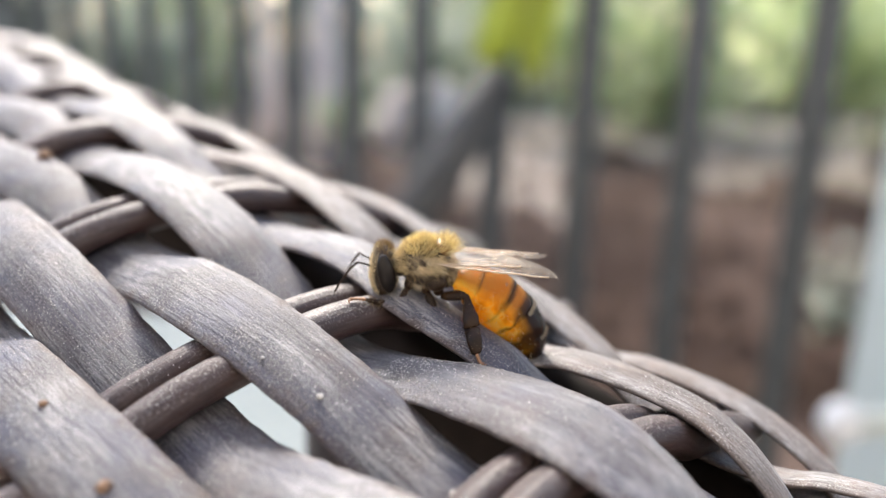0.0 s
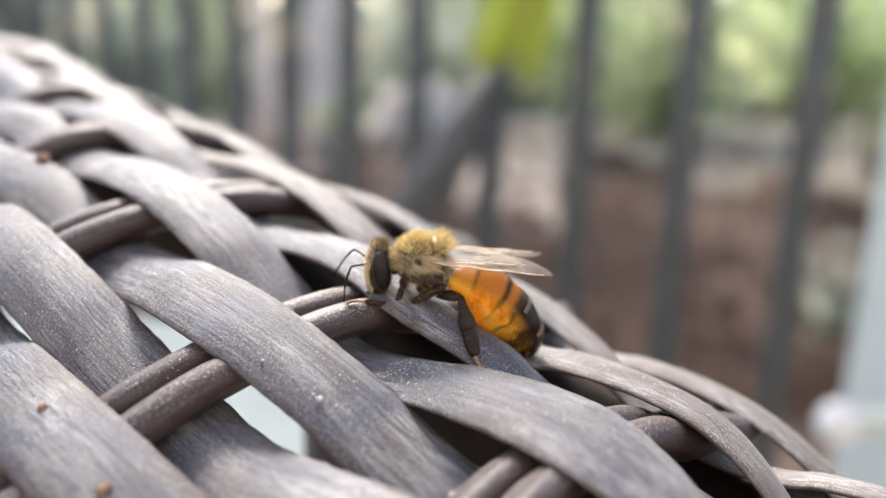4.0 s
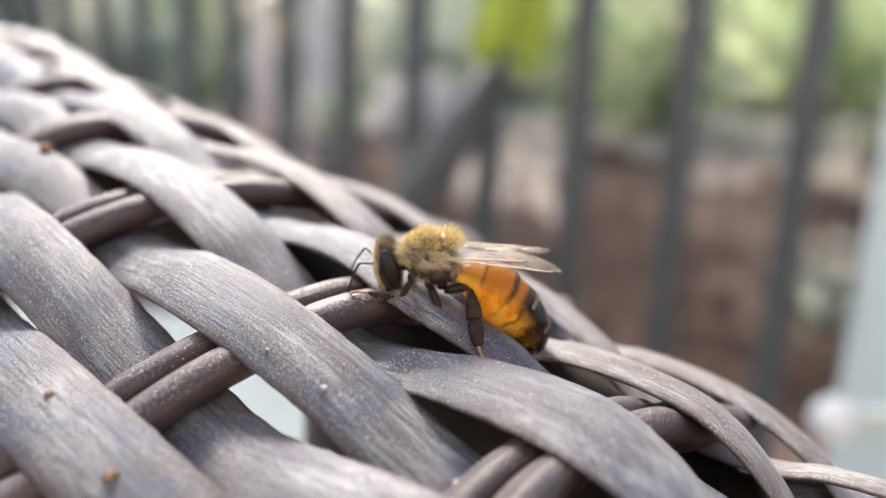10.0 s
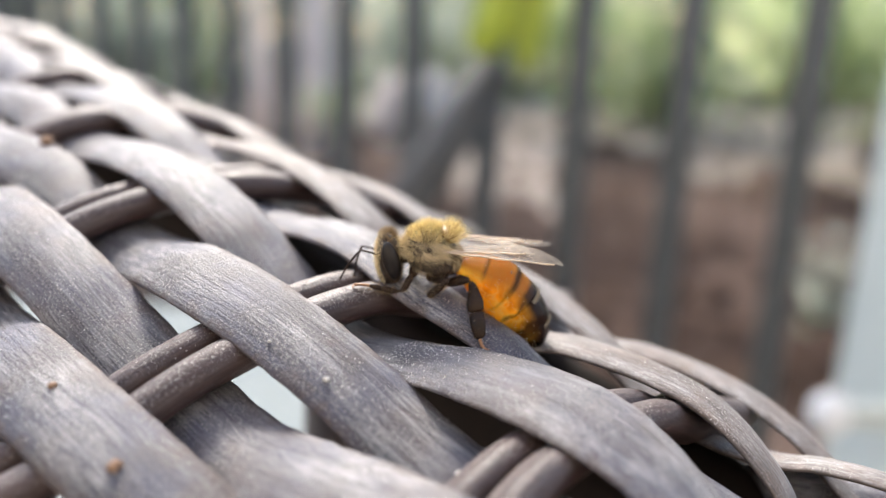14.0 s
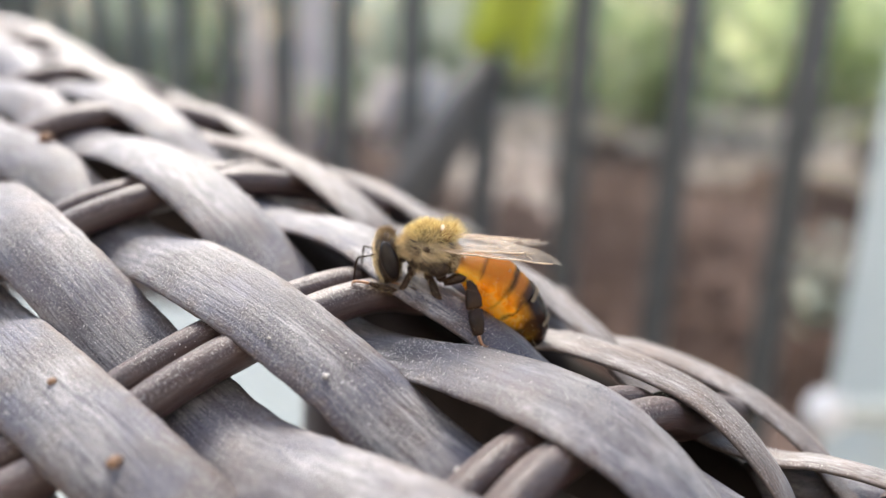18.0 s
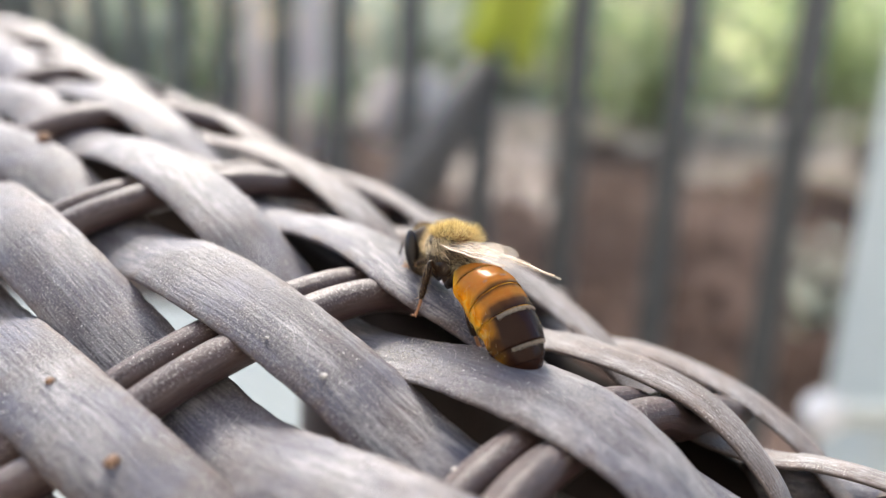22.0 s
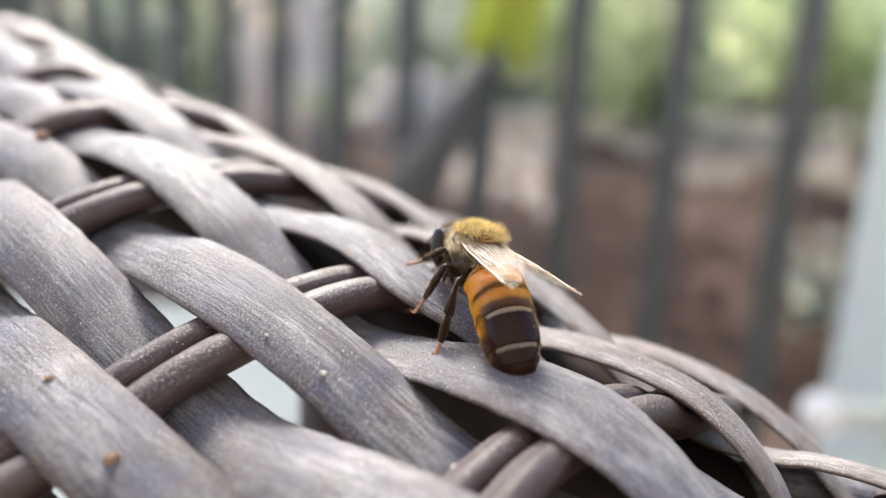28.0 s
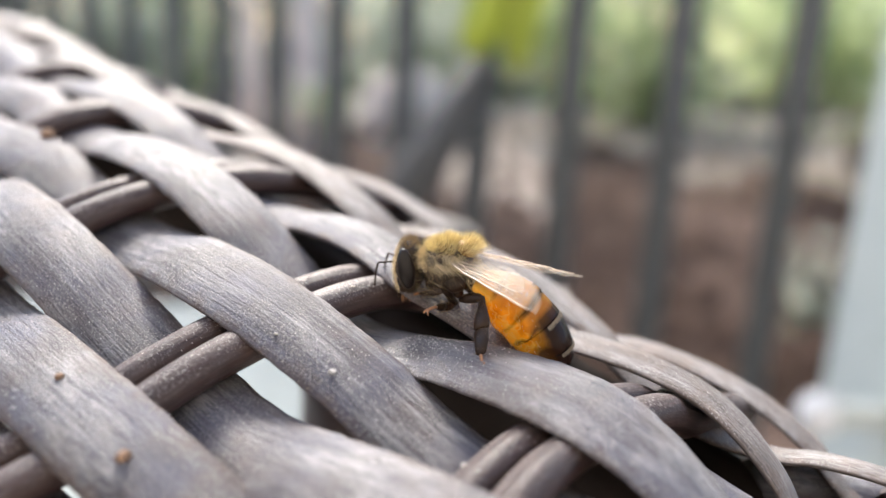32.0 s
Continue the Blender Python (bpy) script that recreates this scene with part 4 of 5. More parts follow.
hairs("shoulder_fur", (0, 0, -0.08), TR, 2300, 0.55, 1.05, M_PALE, thorax, 32,
      lambda d: 0.05 < d.z <= 0.62 and d.x > -0.55 and abs(d.y) > 0.3, (-1.15, 0, -0.55), 0.010, 0.55)
hairs("flank_fur", (0, 0, -0.08), TR, 520, 0.30, 0.65, M_TAWNY, thorax, 35, lambda d: -0.8 < d.z <= 0.10 and d.x < 0.75, (-0.5, 0, -0.5), 0.009, 0.5)
hairs("breast_fur", (0.55, 0, -1.0), (0.9, 1.0, 0.75), 420, 0.30, 0.70, M_PALE, thorax, 37, lambda d: d.z < -0.1, (-0.2, 0, -0.3), 0.009, 0.5)
hairs("collar_fur", (0, 0, -0.08), TR, 1100, 0.35, 0.75, M_PALE, thorax, 34, lambda d: d.x > 0.62 and d.z > -0.25, (0.35, 0, 0.25), 0.010)
hairs("rump_fur", (-1.65, 0, -0.6), (0.55, 1.0, 0.85), 700, 0.30, 0.65, M_PALE, thorax, 38, lambda d: d.x < 0.1, (-0.3, 0, -0.1), 0.010, 0.4)

# Head, turning on its neck: flat face, tall dark eyes, pale fringe.
head = part("head", mmv(lumpy(ellipsoid(0.95, 0, -0.35, 0.85, 1.55, 1.95, 28, 18, 10), 0.08, 1.3, 8.0)), M_THORAX, bee, "", True)
HEAD_AT = Vector((1.92, 0, -0.38))
for sy in (1, -1):
    part("eye", mmv(ellipsoid(0.74, sy * 1.28, -0.12, 0.62, 0.48, 1.46, 24, 16, 10)), M_EYE, head, "large glossy dark eye", True)
    part("mandible", mmv(ellipsoid(1.48, sy * 0.33, -2.15, 0.22, 0.22, 0.55, 12, 8, -12)), M_LEG, head, "", True)
    part("cheek", mmv(ellipsoid(1.10, sy * 0.78, -1.62, 0.38, 0.30, 0.42, 12, 8)), M_BODY, head, "", True)
part("upper_lip", mmv(ellipsoid(1.62, 0, -1.55, 0.24, 0.62, 0.40, 14, 8)), M_BODY, head, "", True)
part("tongue", mmv(ellipsoid(1.42, 0, -2.62, 0.13, 0.14, 0.50, 10, 8, 8)), M_FOOT, head, "amber tongue", True)
hairs("face_fur", (0.98, 0, -0.35), (0.90, 1.60, 2.0), 2300, 0.16, 0.38, M_PALE, head, 33, lambda d: d.x > 0.30 and abs(d.y) < 0.80, (0.15, 0, 0.1), 0.010, 0.3)
hairs("crown_fur", (0.95, 0, -0.33), (0.87, 1.57, 2.0), 520, 0.25, 0.55, M_TAWNY, head, 39, lambda d: d.z > 0.78, (0.0, 0, 0.4), 0.010, 0.4)
hairs("nape_fur", (0.95, 0, -0.35), (0.83, 1.50, 1.92), 520, 0.25, 0.50, M_PALE, head, 44, lambda d: d.x < -0.55, (0.0, 0, 0.15), 0.010, 0.4)


def antenna(sy):
    """Straight shaft, elbow and a jointed lash."""
    p0 = Vector((1.72, sy * 0.42, 0.05))
    p1 = p0 + Vector((1.15, sy * 0.50, 0.36))
    pts = [p0, p0.lerp(p1, 0.5), p1]
    v, f = loft(tube([(q - p0) * MM for q in pts], [0.085 * MM, 0.065 * MM, 0.075 * MM], 8))
    a = obj("antenna", v, f, M_LEG, head)
    a.location = p0 * MM
    p2 = p1 + Vector((0.75, sy * 0.15, -0.80))
    p3 = p1 + Vector((1.25, sy * 0.1, -2.5))
    path, rad = [], []
    for q in range(21):
        s = q / 20
        path.append(p1 * (1 - s) ** 2 + p2 * 2 * s * (1 - s) + p3 * s * s)
        rad.append((0.088 if q % 2 else 0.074) * (1 - 0.25 * s) if q < 20 else 0.04)
    v, f = loft(tube([(q - p0) * MM for q in path], [x * MM for x in rad], 8))
    obj("lash", v, f, M_LEG, a)
    return a


ANT = [antenna(1), antenna(-1)]

# Abdomen: overlapping rings along a curved axis.
A0, A1, A2 = Vector((-2.05, 0, -1.05)), Vector((-6.7, 0, -3.1)), Vector((-7.9, 0, -7.3))


def ab_axis(s):
    return A0 * (1 - s) ** 2 + A1 * 2 * s * (1 - s) + A2 * s * s - A0


def ab_rad(s):
    return max(0.10, 2.02 * min(1.0, (s + 0.05) / 0.36) ** 0.62 * math.sqrt(max(0.0, 1 - (max(0.0, s - 0.48) / 0.55) ** 2.5)))


def ab_lat(s):
    return max(0.10, 1.98 * min(1.0, (s + 0.09) / 0.24) ** 0.55 * math.sqrt(max(0.0, 1 - (max(0.0, s - 0.48) / 0.55) ** 2.5)))


def ab_frame(s):
    """Centre, direction to the tip, and the way to the back at s."""
    t = (ab_axis(s + 0.01) - ab_axis(s - 0.01)).normalized()
    up = t.cross(Vector((0, 1, 0)))
    return ab_axis(s), t, (-up if up.z < 0 else up)


SIDE = Vector((0, 1, 0))
AN = 48
STEPS = [0.0, 0.16, 0.385, 0.56, 0.785, 0.90, 1.03]
abdomen = None
for k in range(6):
    rings, uvs = [], []
    s_a, s_b = STEPS[k], STEPS[k + 1]
    N = 14
    for q in range(N + 1):
        s = s_a + (s_b - s_a) * (q / N if k < 5 else math.sin(math.pi / 2 * q / N))
        c, t, up = ab_frame(s)
        ring = []
        for a in range(AN):
            an = 2 * math.pi * a / AN - math.pi / 2
            # each plate swells a little to its rear margin and is dented along the sides
            swell = 0.985 + 0.030 * (q / N) ** 2
            dent = 0.05 * noise.noise((s * 9, math.cos(an) * 2.2, math.sin(an) * 2.2)) * abs(math.cos(an))
            ring.append((c + (SIDE * math.cos(an) * ab_lat(s) + up * math.sin(an) * ab_rad(s)) * (swell + dent)) * MM)
            uvs.append((s, a / AN))
        rings.append(ring)
    if k < 5:
        # tucked-in rim
        c, t, up = ab_frame(s_b)
        c = ab_axis(s_b - 0.006)
        rings.append([(c + (SIDE * math.cos(2 * math.pi * a / AN - math.pi / 2) * ab_lat(s_b) + up * math.sin(2 * math.pi * a / AN - math.pi / 2) * ab_rad(s_b)) * 0.985) * MM for a in range(AN)])
        uvs += [(s_b, a / AN) for a in range(AN)]
    v, f = loft(rings, False)
    if k == 5:
        f.append(tuple(range(len(v) - AN, len(v))))
    if abdomen is None:
        abdomen = obj("abdomen", v, f, M_ABD, bee, "translucent amber abdomen with dark bands", True, uvs)
    else:
        obj("segment", v, f, M_ABD, abdomen, "", True, uvs)


def hair_band(s, seed, count, spread, ln0, ln1, gaps=0.0):
    """A short pale fringe across the back behind a segment's edge."""
    r = random.Random(seed)
    verts, faces = [], []
    for _ in range(count):
        an = r.uniform(-spread, spread)
        if gaps and noise.noise((an * 3.1, seed, 0)) < gaps:
            continue
        s2 = s + r.uniform(-0.004, 0.014)
        c, t, up = ab_frame(s2)
        nn = up * math.cos(an) + SIDE * math.sin(an)
        p = c + (up * math.cos(an) * ab_rad(s2) + SIDE * math.sin(an) * ab_lat(s2)) * 1.012
        dr = (t + nn * 0.16 + SIDE * r.uniform(-0.25, 0.25)).normalized()
        ln = r.uniform(ln0, ln1)
        w = (SIDE * math.cos(an) - up * math.sin(an)) * 0.012
        k = len(verts)
        verts += [(p + w) * MM, (p - w) * MM, (p + nn * 0.012) * MM, (p + dr * ln + nn * 0.02) * MM]
        faces += [(k, k + 2, k + 3), (k + 2, k + 1, k + 3), (k + 1, k, k + 3)]
    obj("hair_band", verts, faces, M_BAND, abdomen, "pale hair band", False)


hair_band(0.31, 40, 420, 0.95, 0.05, 0.14, 0.12)
hair_band(0.565, 41, 1100, 0.80, 0.10, 0.28)
hair_band(0.790, 42, 800, 0.80, 0.08, 0.24)


def body_hairs(seed, count):
    """Sparse fine hairs along the belly and the sides."""
    r = random.Random(seed)
    verts, faces = [], []
    for _ in range(count):
        s = r.uniform(0.05, 0.95)
        an = math.pi + r.gauss(0, 0.9)
        c, t, up = ab_frame(s)
        nn = up * math.cos(an) + SIDE * math.sin(an)
        p = c + up * math.cos(an) * ab_rad(s) + SIDE * math.sin(an) * ab_lat(s)
        tip = p + (t * 0.9 + nn * 0.7).normalized() * r.uniform(0.15, 0.38)
        w = t.cross(nn) * 0.010
        k = len(verts)
        verts += [(p + w) * MM, (p - w) * MM, (p + t * 0.02) * MM, tip * MM]
        faces += [(k, k + 2, k + 3), (k + 2, k + 1, k + 3), (k + 1, k, k + 3)]
    obj("belly_hair", verts, faces, M_PALE, abdomen, "fine pale hairs", False)


body_hairs(45, 500)


def wing(sy, name, base_pt, length, width, sweep, droop, roll, tip):
    """A membrane with veins, laid back along the body; local X runs to its tip."""
    n, k = 30, 11
    def edge(s, q):
        lead = width * 0.07 * math.sin(math.pi * s ** 0.6)
        full = math.sin(math.pi * min(1, s * 0.99 + 0.01) ** tip) ** 0.6
        trail = -width * (0.10 * (1 - s) + 0.90 * full) if s < 0.9995 else 0
        # a notch in the rear margin
        trail *= 1 - 0.16 * math.exp(-((s - 0.42) / 0.07) ** 2)
        return lead + (trail - lead) * q
    def height(s, q):
        return 0.035 * math.sin(q * 13 + s * 4) * (0.3 + s) * min(1, 3 * q) + 0.03 * math.sin(s * 21 + q * 5) - 0.22 * q * q * math.sin(math.pi * s)
    verts, faces = [], []
    for a in range(n + 1):
        s = math.sin(math.pi / 2 * a / n)
        for b in range(k):
            q = b / (k - 1)
            verts.append(Vector((s * length, edge(s, q) * sy, height(s, q))))
    for a in range(n):
        for b in range(k - 1):
            faces.append((a * k + b, (a + 1) * k + b, (a + 1) * k + b + 1, a * k + b + 1))
    m = len(verts)
    verts += [v + Vector((0, 0, -0.015)) for v in verts]
    faces += [tuple(m + i for i in f[::-1]) for f in faces[:]]
    w = obj(name, [v * MM for v in verts], faces, M_WING, bee, "thin clear amber-tinted wing")
    def vein(pts, rad):
        v, f = loft(tube([Vector((p[0] * length, edge(*p) * sy, height(*p))) * MM for p in pts], [rad * MM] * len(pts), 6))
        obj("vein", v, f, M_VEIN, w)
    vein([(s / 14, 0.0) for s in range(0, 14)], 0.058)
    vein([(s / 14, 0.13 + 0.05 * s / 14) for s in range(0, 9)], 0.020)
    vein([(s / 14, 0.34 + 0.12 * math.sin(s * 0.45)) for s in range(0, 11)], 0.014)
    vein([(s / 14, 0.62 + 0.08 * math.sin(s * 0.6)) for s in range(1, 10)], 0.010)
    for s in (0.36, 0.50, 0.62, 0.74):
        vein([(s, 0.02), (s + 0.03, 0.20), (s - 0.02, 0.40), (s + 0.03, 0.66)], 0.009)
    w.matrix_basis = (Matrix.Translation(Vector(base_pt) * MM) @ Matrix.Rotation(math.pi - sy * radians(sweep), 4, "Z") @ Matrix.Rotation(radians(droop), 4, "Y")
                      @ Matrix.Rotation(radians(roll) * sy, 4, "X"))
    return w


WINGS = []
for sy in (1, -1):
    WINGS.append(wing(sy, "forewing", (-0.45, sy * 1.55, 0.55), 8.6, -2.25, 9, 9, 8, 1.45))
    WINGS.append(wing(sy, "hindwing", (-0.95, sy * 1.40, 0.50), 6.0, -1.7, 4, 6, 12, 1.3))


# Legs in two jointed halves; local X runs along the limb, Z to its outer side.
def limb(name, pts, rad, mat, parent, sq=0.62, k=12):
    v, f = loft(tube([Vector(p) * MM for p in pts], [x * MM for x in rad], k, sq))
    return obj(name, v, f, mat, parent)


def bristles(parent, length, rad, count, seed, sq):
    r = random.Random(seed)
    verts, faces = [], []
    for _ in range(count):
        a = r.uniform(0, 2 * math.pi)
        x = r.uniform(0.06, 0.97) * length
        p = Vector((x, math.sin(a) * rad * sq * 0.8, math.cos(a) * rad * 0.8))
        n_ = Vector((0.75, math.sin(a), math.cos(a)))
        w = Vector((0.010, 0, 0))
        k = len(verts)
        tip = p + n_ * r.uniform(0.12, 0.30)
        verts += [(p - w) * MM, (p + w) * MM, (p + Vector((0, math.cos(a), -math.sin(a))) * 0.014) * MM, tip * MM]
        faces += [(k, k + 1, k + 3), (k + 1, k + 2, k + 3), (k + 2, k, k + 3)]
    return obj("bristles", verts, faces, M_TAWNY, parent, "", False)


def leg(kind, l1, l2, w, cuts, shin_w, foot_w):
    """The thigh, and the shin with its heel and jointed foot; cuts: where shin and heel end."""
    thigh = limb(kind + "_leg_femur", [(-0.1, 0, 0), (l1 * 0.25, 0, 0), (l1 * 0.65, 0, 0.04), (l1 * 0.95, 0, 0), (l1 * 1.06, 0, 0)],
                 [0.22 * w, 0.30 * w, 0.33 * w, 0.25 * w, 0.12 * w], M_LEG, bee, 0.8)
    ta, tb, tc = l2 * cuts[0], l2 * cuts[1], l2
    sq = 0.45 if kind == "hind" else 0.75
    shin = limb(kind + "_leg_tibia", [(-0.12, 0, 0), (0.0, 0, 0.02), (ta * 0.3, 0, 0.03), (ta * 0.72, 0, 0.03), (ta * 0.96, 0, 0.0), (ta * 1.01, 0, 0)],
                [0.12 * w, 0.21 * w, 0.29 * w, shin_w * w, shin_w * w * 0.97, 0.24 * w], M_LEG, bee, sq)
    limb("basitarsus", [(ta * 0.99, 0, 0), (ta * 1.05, 0, 0), (ta + (tb - ta) * 0.5, 0, 0.02), (tb - 0.12, 0, 0), (tb, 0, 0)],
         [0.20 * w, foot_w * w, foot_w * w * 1.04, foot_w * w * 0.72, 0.16 * w], M_LEG, shin, sq)
    pts, rad = [], []
    for q in range(4):
        x0, x1 = tb + (tc - tb) * q / 4, tb + (tc - tb) * (q + 1) / 4
        z0, z1 = 0.10 * q * q / 9, 0.10 * (q + 1) ** 2 / 9
        pts += [(x0, 0, z0), (x0 * 0.3 + x1 * 0.7, 0, z0 * 0.3 + z1 * 0.7)]
        rad += [0.085 * w ** 0.5, 0.14 * w ** 0.5]
    pts += [(tc, 0, 0.18), (tc + 0.05, 0, 0.22)]
    rad += [0.11, 0.05]
    limb("tarsus", pts, rad, M_FOOT, shin, 1.0, 8)
    for sd in (-1, 1):
        limb("claw", [(tc, 0, 0.18), (tc + 0.10, 0.14 * sd, 0.30), (tc + 0.02, 0.20 * sd, 0.50)], [0.07, 0.06, 0.02], M_FOOT, shin, 1.0, 6)
    bristles(shin, tb, 0.40 * w, 170, int(l2 * 100), sq)
    bristles(thigh, l1, 0.30 * w, 120, int(l1 * 100), 0.8)
    return thigh, shin


LEGS = {}
for sy, tag in ((1, "l"), (-1, "r")):
    LEGS["h" + tag] = (*leg("hind", 1.8, 5.1, 1.2, (0.48, 0.85), 0.52, 0.46), Vector((-1.3, sy * 0.95, -2.2)), 1.8, 5.1)
    LEGS["m" + tag] = (*leg("middle", 1.95, 3.7, 1.0, (0.42, 0.70), 0.34, 0.28), Vector((-0.2, sy * 0.9, -1.95)), 1.95, 3.7)
    LEGS["f" + tag] = (*leg("front", 1.6, 3.3, 0.75, (0.42, 0.68), 0.34, 0.26), Vector((1.15, sy * 0.8, -1.6)), 1.6, 3.3)

# Bee's path: seconds, thorax position in metres, heading and roll in degrees.
BEE = [
    (0, -0.00119, 0.05409, 0.68507, 180.0, -8.0),
    (0.5, -0.00105, 0.05406, 0.68497, 180.0, -8.0),
    (1, -0.00128, 0.05406, 0.68500, 180.0, -8.0),
    (1.5, -0.00091, 0.05402, 0.68505, 180.0, -8.0),
    (2, -0.00109, 0.05399, 0.68506, 180.0, -8.0),
    (2.5, -0.00124, 0.05399, 0.68506, 180.0, -8.0),
    (3, -0.00128, 0.05401, 0.68520, 180.0, -8.0),
    (3.5, -0.00144, 0.05404, 0.68540, 180.0, -8.0),
    (5.5, -0.00126, 0.05388, 0.68521, 180.0, -8.0),
    (6, -0.00119, 0.05388, 0.68520, 180.0, -8.0),
    (6.5, -0.00133, 0.05381, 0.68508, 180.0, -8.0),
    (7, -0.00131, 0.05380, 0.68520, 180.0, -8.0),
    (7.5, -0.00128, 0.05376, 0.68519, 180.0, -8.0),
    (8, -0.00122, 0.05373, 0.68513, 180.0, -8.0),
    (8.5, -0.00135, 0.05375, 0.68524, 180.0, -8.0),
    (9, -0.00132, 0.05375, 0.68529, 180.0, -8.0),
    (9.5, -0.00129, 0.05372, 0.68537, 180.0, -8.0),
    (10, -0.00106, 0.05360, 0.68517, 180.0, -8.0),
    (10.5, -0.00127, 0.05359, 0.68539, 180.0, -8.0),
    (11, -0.00142, 0.05350, 0.68526, 180.0, -8.0),
    (11.5, -0.00139, 0.05350, 0.68538, 180.0, -8.0),
    (12, -0.00141, 0.05345, 0.68533, 180.0, -8.0),
    (12.5, -0.00138, 0.05341, 0.68534, 180.0, -8.0),
    (13, -0.00114, 0.05341, 0.68531, 180.0, -8.0),
    (13.5, -0.00132, 0.05347, 0.68542, 180.0, -8.0),
    (14, -0.00106, 0.05340, 0.68522, 180.0, -8.0),
    (14.5, -0.00111, 0.05333, 0.68513, 180.0, -8.0),
    (16.5, -0.00112, 0.05328, 0.68515, 180.0, -8.0),
    (17, -0.00119, 0.05329, 0.68534, 180.0, -8.0),
    (17.5, -0.00139, 0.05329, 0.68524, 180.0, -8.0),
    (18, -0.00113, 0.05329, 0.68510, 180.0, -8.0),
    (18.5, -0.00119, 0.05330, 0.68516, 180.0, -8.0),
    (19, -0.00105, 0.05330, 0.68530, 180.0, -8.0),
    (19.5, -0.00138, 0.05328, 0.68530, 180.0, -8.0),
    (20, -0.00159, 0.05325, 0.68525, 180.0, -8.0),
    (20.2, -0.00168, 0.05325, 0.68525, 180.0, -8.0),
    (20.5, -0.00178, 0.05323, 0.68527, 174.0, -6.3),
    (20.8, -0.00163, 0.05324, 0.68540, 167.0, -4.4),
    (21, -0.00148, 0.05322, 0.68548, 153.0, -0.6),
    (21.2, -0.00060, 0.05315, 0.68550, 140.0, 3.0),
    (21.5, 0.00084, 0.05305, 0.68555, 125.0, 7.2),
    (22, 0.00053, 0.05298, 0.68517, 129.0, 6.1),
    (22.5, 0.00080, 0.05299, 0.68507, 132.0, 5.2),
    (23, 0.00191, 0.05289, 0.68509, 120.0, 8.0),
    (23.5, 0.00227, 0.05281, 0.68498, 117.0, 8.0),
    (24, 0.00269, 0.05274, 0.68484, 114.0, 8.0),
    (24.5, 0.00295, 0.05279, 0.68501, 115.0, 8.0),
    (25, 0.00293, 0.05279, 0.68506, 116.0, 8.0),
    (25.5, 0.00286, 0.05277, 0.68511, 117.0, 8.0),
    (27.5, 0.00203, 0.05286, 0.68515, 121.0, 8.0),
    (28, 0.00224, 0.05289, 0.68521, 122.0, 8.0),
    (28.5, 0.00211, 0.05291, 0.68524, 124.0, 7.4),
    (29, 0.00192, 0.05288, 0.68516, 126.0, 6.9),
    (29.5, 0.00162, 0.05292, 0.68520, 132.0, 5.2),
    (30, 0.00110, 0.05298, 0.68511, 138.0, 3.6),
    (30.5, 0.00125, 0.05300, 0.68503, 135.0, 4.4),
    (31, 0.00062, 0.05295, 0.68498, 140.0, 3.0),
    (31.5, 0.00034, 0.05225, 0.68527, 148.0, 0.8),
    (31.8, 0.00006, 0.05154, 0.68489, 158.0, -1.9),
    (32, -0.00003, 0.05150, 0.68445, 162.0, -3.0),
]

# Feet on the weave (metres): before, after turning round.
FEET_SIDE = {"hl": (0.00264, 0.0492, 0.67944), "ml": (-0.00163, 0.05036, 0.68278), "fl": (-0.0062, 0.0522, 0.6829),
             "hr": (0.0035, 0.0583, 0.6795), "mr": (-0.0010, 0.0598, 0.6812), "fr": (-0.0052, 0.0568, 0.6832)}
FEET_TURN = {"hl": (-0.0001, 0.0467, 0.6797), "ml": (-0.00157, 0.05045, 0.68113), "fl": (-0.00212, 0.05417, 0.68336),
             "hr": (0.0048, 0.0560, 0.6790), "mr": (0.0068, 0.0580, 0.6795), "fr": (0.0015, 0.0610, 0.6815)}
FEET_END = dict(FEET_SIDE)
FEET_END.update({"hl": (0.00208, 0.04500, 0.67966), "ml": (-0.00137, 0.04894, 0.68192), "fl": (-0.00257, 0.05205, 0.68182)})

# The near middle leg is drawn up under the breast, brushing: seconds and the foot in the bee's millimetres.
TUCKED = [(0, 2.4, 0.7, -2.5), (1.5, 1.2, 0.9, -3.9), (2.0, 1.0, 1.0, -4.6), (2.5, 2.2, 0.8, -2.8), (3.0, 0.2, 0.9, -3.9), (6.0, 2.6, 0.6, -2.2), (7.0, 0.6, 1.0, -4.5),
          (8.0, 2.6, 0.6, -2.2), (10.0, 2.4, 0.7, -2.5), (13.0, 1.5, 0.8, -3.2), (14.0, 0.8, 0.9, -4.0), (17.0, 0.8, 0.9, -4.0), (18.0, 2.4, 0.7, -2.4),
          (19.0, 0.6, 0.9, -3.6), (20.4, 2.0, 0.7, -3.0)]


def tucked(t):
    return Vector([float(np.interp(t, [q[0] for q in TUCKED], [q[c] for q in TUCKED])) for c in (1, 2, 3)])


def bee_pose(row):
    return Matrix.Translation(row[1:4]) @ Matrix.Rotation(radians(row[4]), 4, "Z") @ Matrix.Rotation(radians(row[5]), 4, "X")


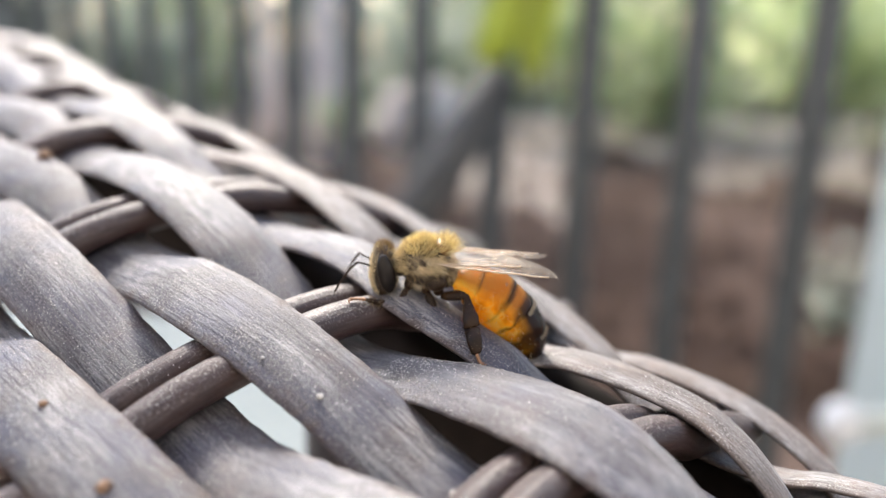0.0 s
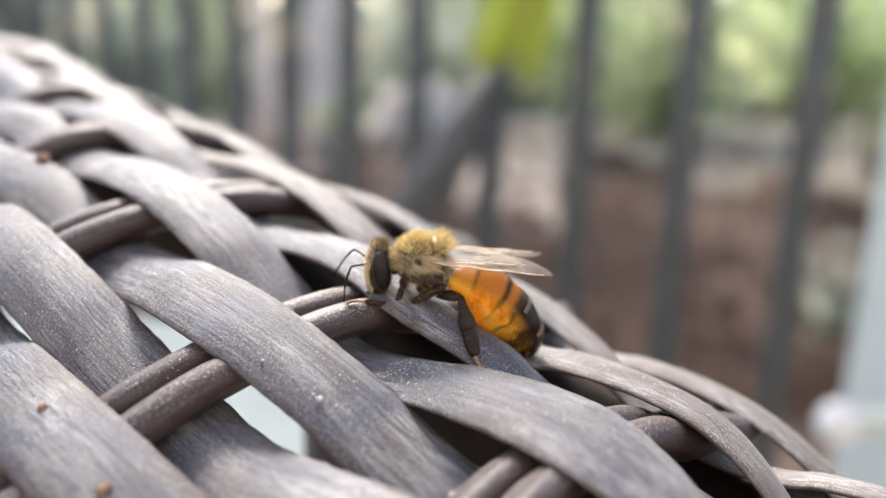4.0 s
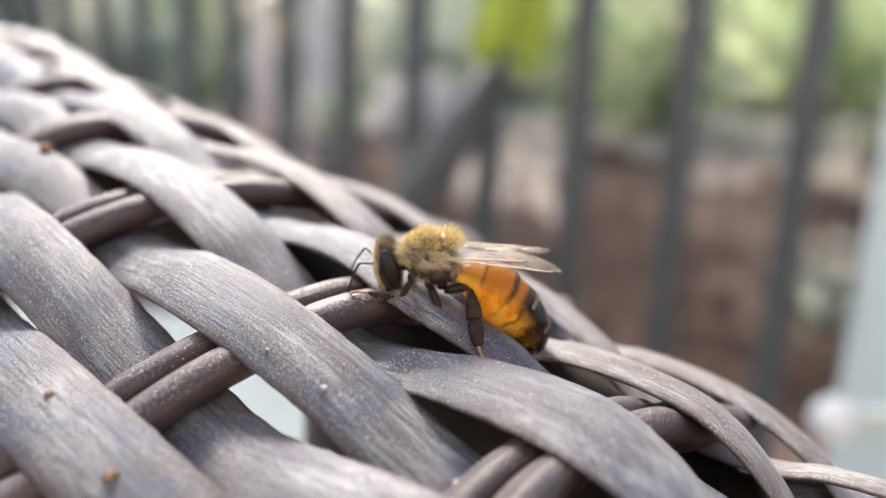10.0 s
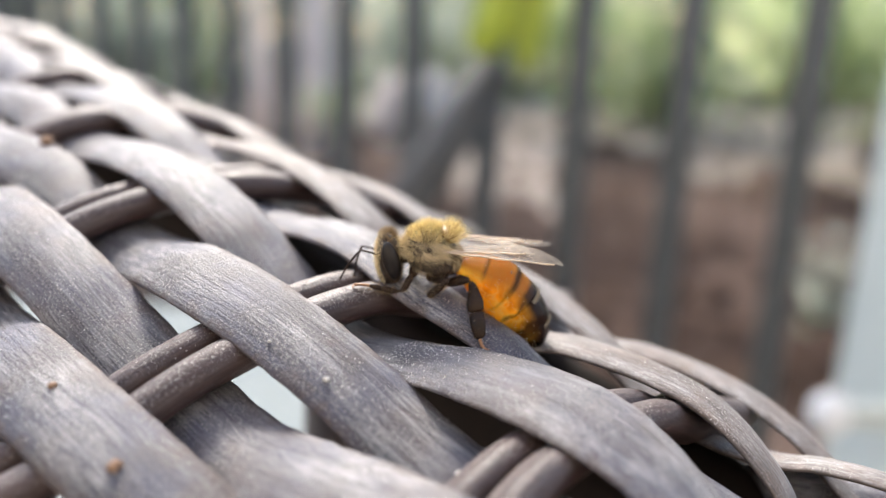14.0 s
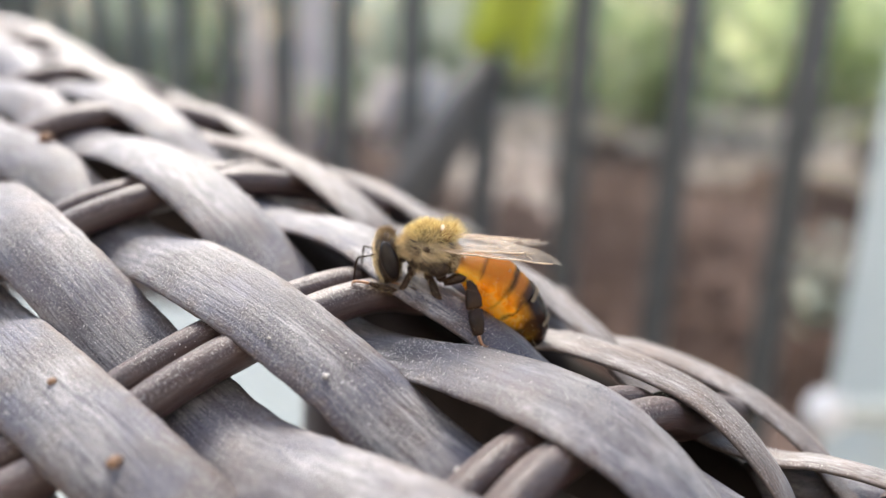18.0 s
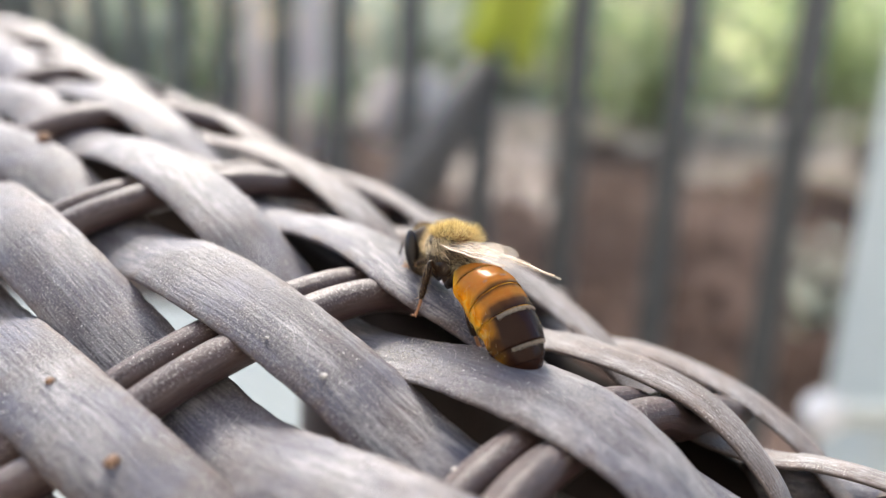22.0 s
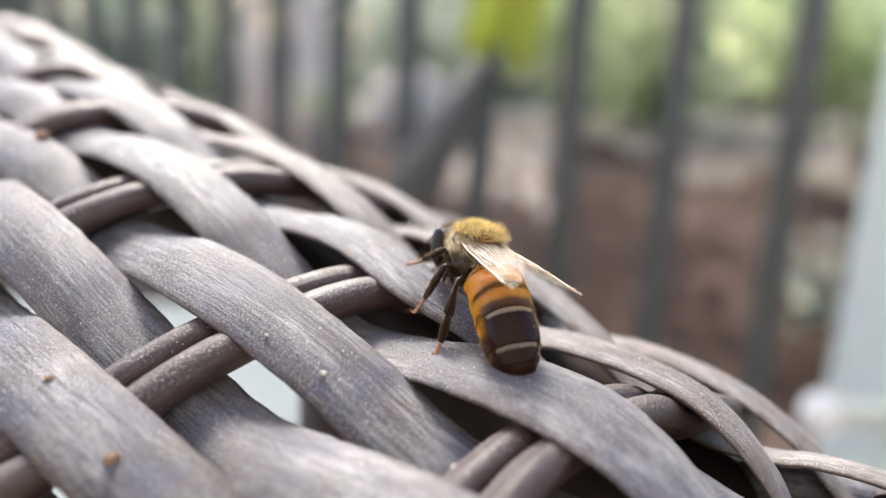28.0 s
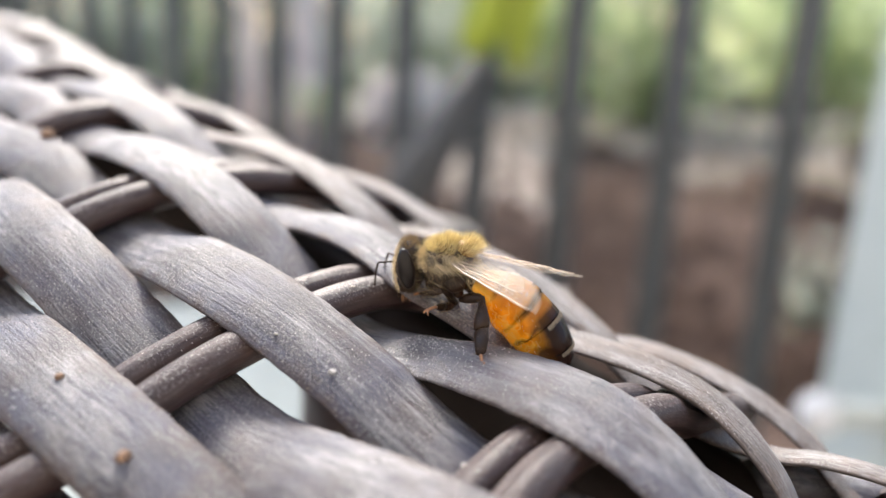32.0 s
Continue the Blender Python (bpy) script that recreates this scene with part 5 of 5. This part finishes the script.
def motions():
    walk(bee, [(r[0], bee_pose(r)) for r in BEE])
    for key, (thigh, shin, hip, l1, l2) in LEGS.items():
        rows1, rows2 = [], []
        sy = 1 if key[1] == "l" else -1
        for r in BEE:
            k = max(0.0, min(1.0, (r[0] - (23.2 if key == "hl" else 20.95)) / 0.55, (31.85 - r[0]) / 0.5))
            k = k * k * (3 - 2 * k)
            rest = FEET_END if r[0] > 31.3 else FEET_SIDE
            back = bee_pose(r).inverted()
            side_foot = tucked(r[0]) if key == "ml" and r[0] < 31.3 else (back @ Vector(rest[key])) / MM
            loc = side_foot.lerp((back @ Vector(FEET_TURN[key])) / MM, k)
            d = loc - hip
            dist = max(abs(l1 - l2) + 0.2, min(d.length, (l1 + l2) * 0.985))
            x = d.normalized()
            pole = Vector({"h": (-1.26, sy * 0.1, 0.93), "m": (0.2, sy * 0.5, -0.9), "f": (0.3, sy * 0.3, -0.7)}[key[0]])
            pole = pole.lerp(Vector((-0.3, sy * 0.7, 0.9)), k)
            z = (pole - x * pole.dot(x)).normalized()
            ca = (l1 * l1 + dist * dist - l2 * l2) / (2 * l1 * dist)
            ca = max(-1.0, min(1.0, ca))
            knee = hip + x * (l1 * ca) + z * (l1 * math.sqrt(1 - ca * ca))
            end = hip + x * dist
            for rows, p0, p1 in ((rows1, hip, knee), (rows2, knee, end)):
                ax = (p1 - p0).normalized()
                az = (z - ax * z.dot(ax)).normalized()
                m = Matrix((ax, az.cross(ax), az)).transposed().to_4x4()
                m.translation = p0 * MM
                rows.append((r[0], m))
        walk(thigh, rows1)
        walk(shin, rows2)
    # The abdomen lifts a little and the wings swing while it faces away.
    swing = [(0, -8, 0, -2, 2), (20.5, -8, 0, -2, 2), (21.0, -9, -22, -11, -15), (21.5, -12, 1, -5, -10), (24.0, -12, 1, -5, -10), (28.0, -3, -3, 0, -4),
             (31.0, -3, -3, 0, -4), (32.0, -7, -27, 0, 0)]
    # seconds, turn of the abdomen to the bee's right, roll about its own length towards the left
    lift = [(0, 0), (20.5, 0), (21.0, 7), (21.6, 2), (22.0, 0), (32.0, 0)]
    tail = [(0, 0, 0), (20.5, 0, 0), (21.2, 8, 6), (21.6, 0, 14), (22.0, 0, 14), (23.0, -4, 18), (23.4, -7, 20), (24.0, -2, 20), (25.5, -5, 20), (28.0, -11, 22),
            (29.0, -13, 22), (30.0, -7, 20), (31.0, -5, 18), (31.4, 0, 14), (32.0, 5, 8)]
    droop = []
    for r in BEE:
        k = max(0.0, min(1.0, (180 - r[4] - 18) / 30))
        side, roll = (float(np.interp(r[0], [q[0] for q in tail], [q[c] for q in tail])) for c in (1, 2))
        up = float(np.interp(r[0], [q[0] for q in lift], [q[1] for q in lift]))
        droop.append((r[0], Matrix.Translation(A0 * MM) @ pose(0, 0, 0, 0, 10 * k + up + 0.8 * math.sin(r[0] * 4), side) @ Matrix.Rotation(radians(roll), 4, A2 - A0)))
    walk(abdomen, droop)
    for q, w in enumerate(WINGS):
        rest = w.matrix_basis.copy()
        c = 1 if q < 2 else 3
        walk(w, [(r[0], rest @ pose(0, 0, 0, (6 if c == 3 else 3 if r[0] < 20.8 else 20) * (1 if c == 1 else -1), r[c], r[c + 1])) for r in swing])
    nod = [(0, 0, 0), (1.0, 4, -3), (2.0, 9, 4), (3.0, 2, 0), (3.5, -4, 0), (6.0, 8, 6), (7.0, 10, 2), (8.0, 4, 0), (9.0, -8, 4), (10.0, 8, 0), (11.0, 4, -4), (12.0, -18, 6),
           (13.0, 8, 0), (14.0, 4, 0), (17.0, 2, -4), (18.0, 6, 0), (20.0, -4, 0), (21.0, 0, 0), (22.0, 10, -8), (24.0, 24, -24), (25.0, 20, -18), (28.0, 14, -16), (29.0, 6, -12), (30.0, 0, -6), (31.0, 4, -6), (32.0, 0, 0)]
    walk(head, [(t, Matrix.Translation(HEAD_AT * MM) @ pose(0, 0, 0, 0, p, w)) for t, p, w in nod])
    for a, (sy, ob) in enumerate(zip((1, -1), ANT)):
        at = ob.location.copy()
        rows = []
        k, t = 0, 0.0
        rr = random.Random(60 + a)
        while t <= 32.01:
            rows.append((t, Matrix.Translation(at) @ pose(0, 0, 0, 0, rr.uniform(-25, 25), sy * rr.uniform(-10, 18))))
            t += 1.0
        walk(ob, rows)


motions()
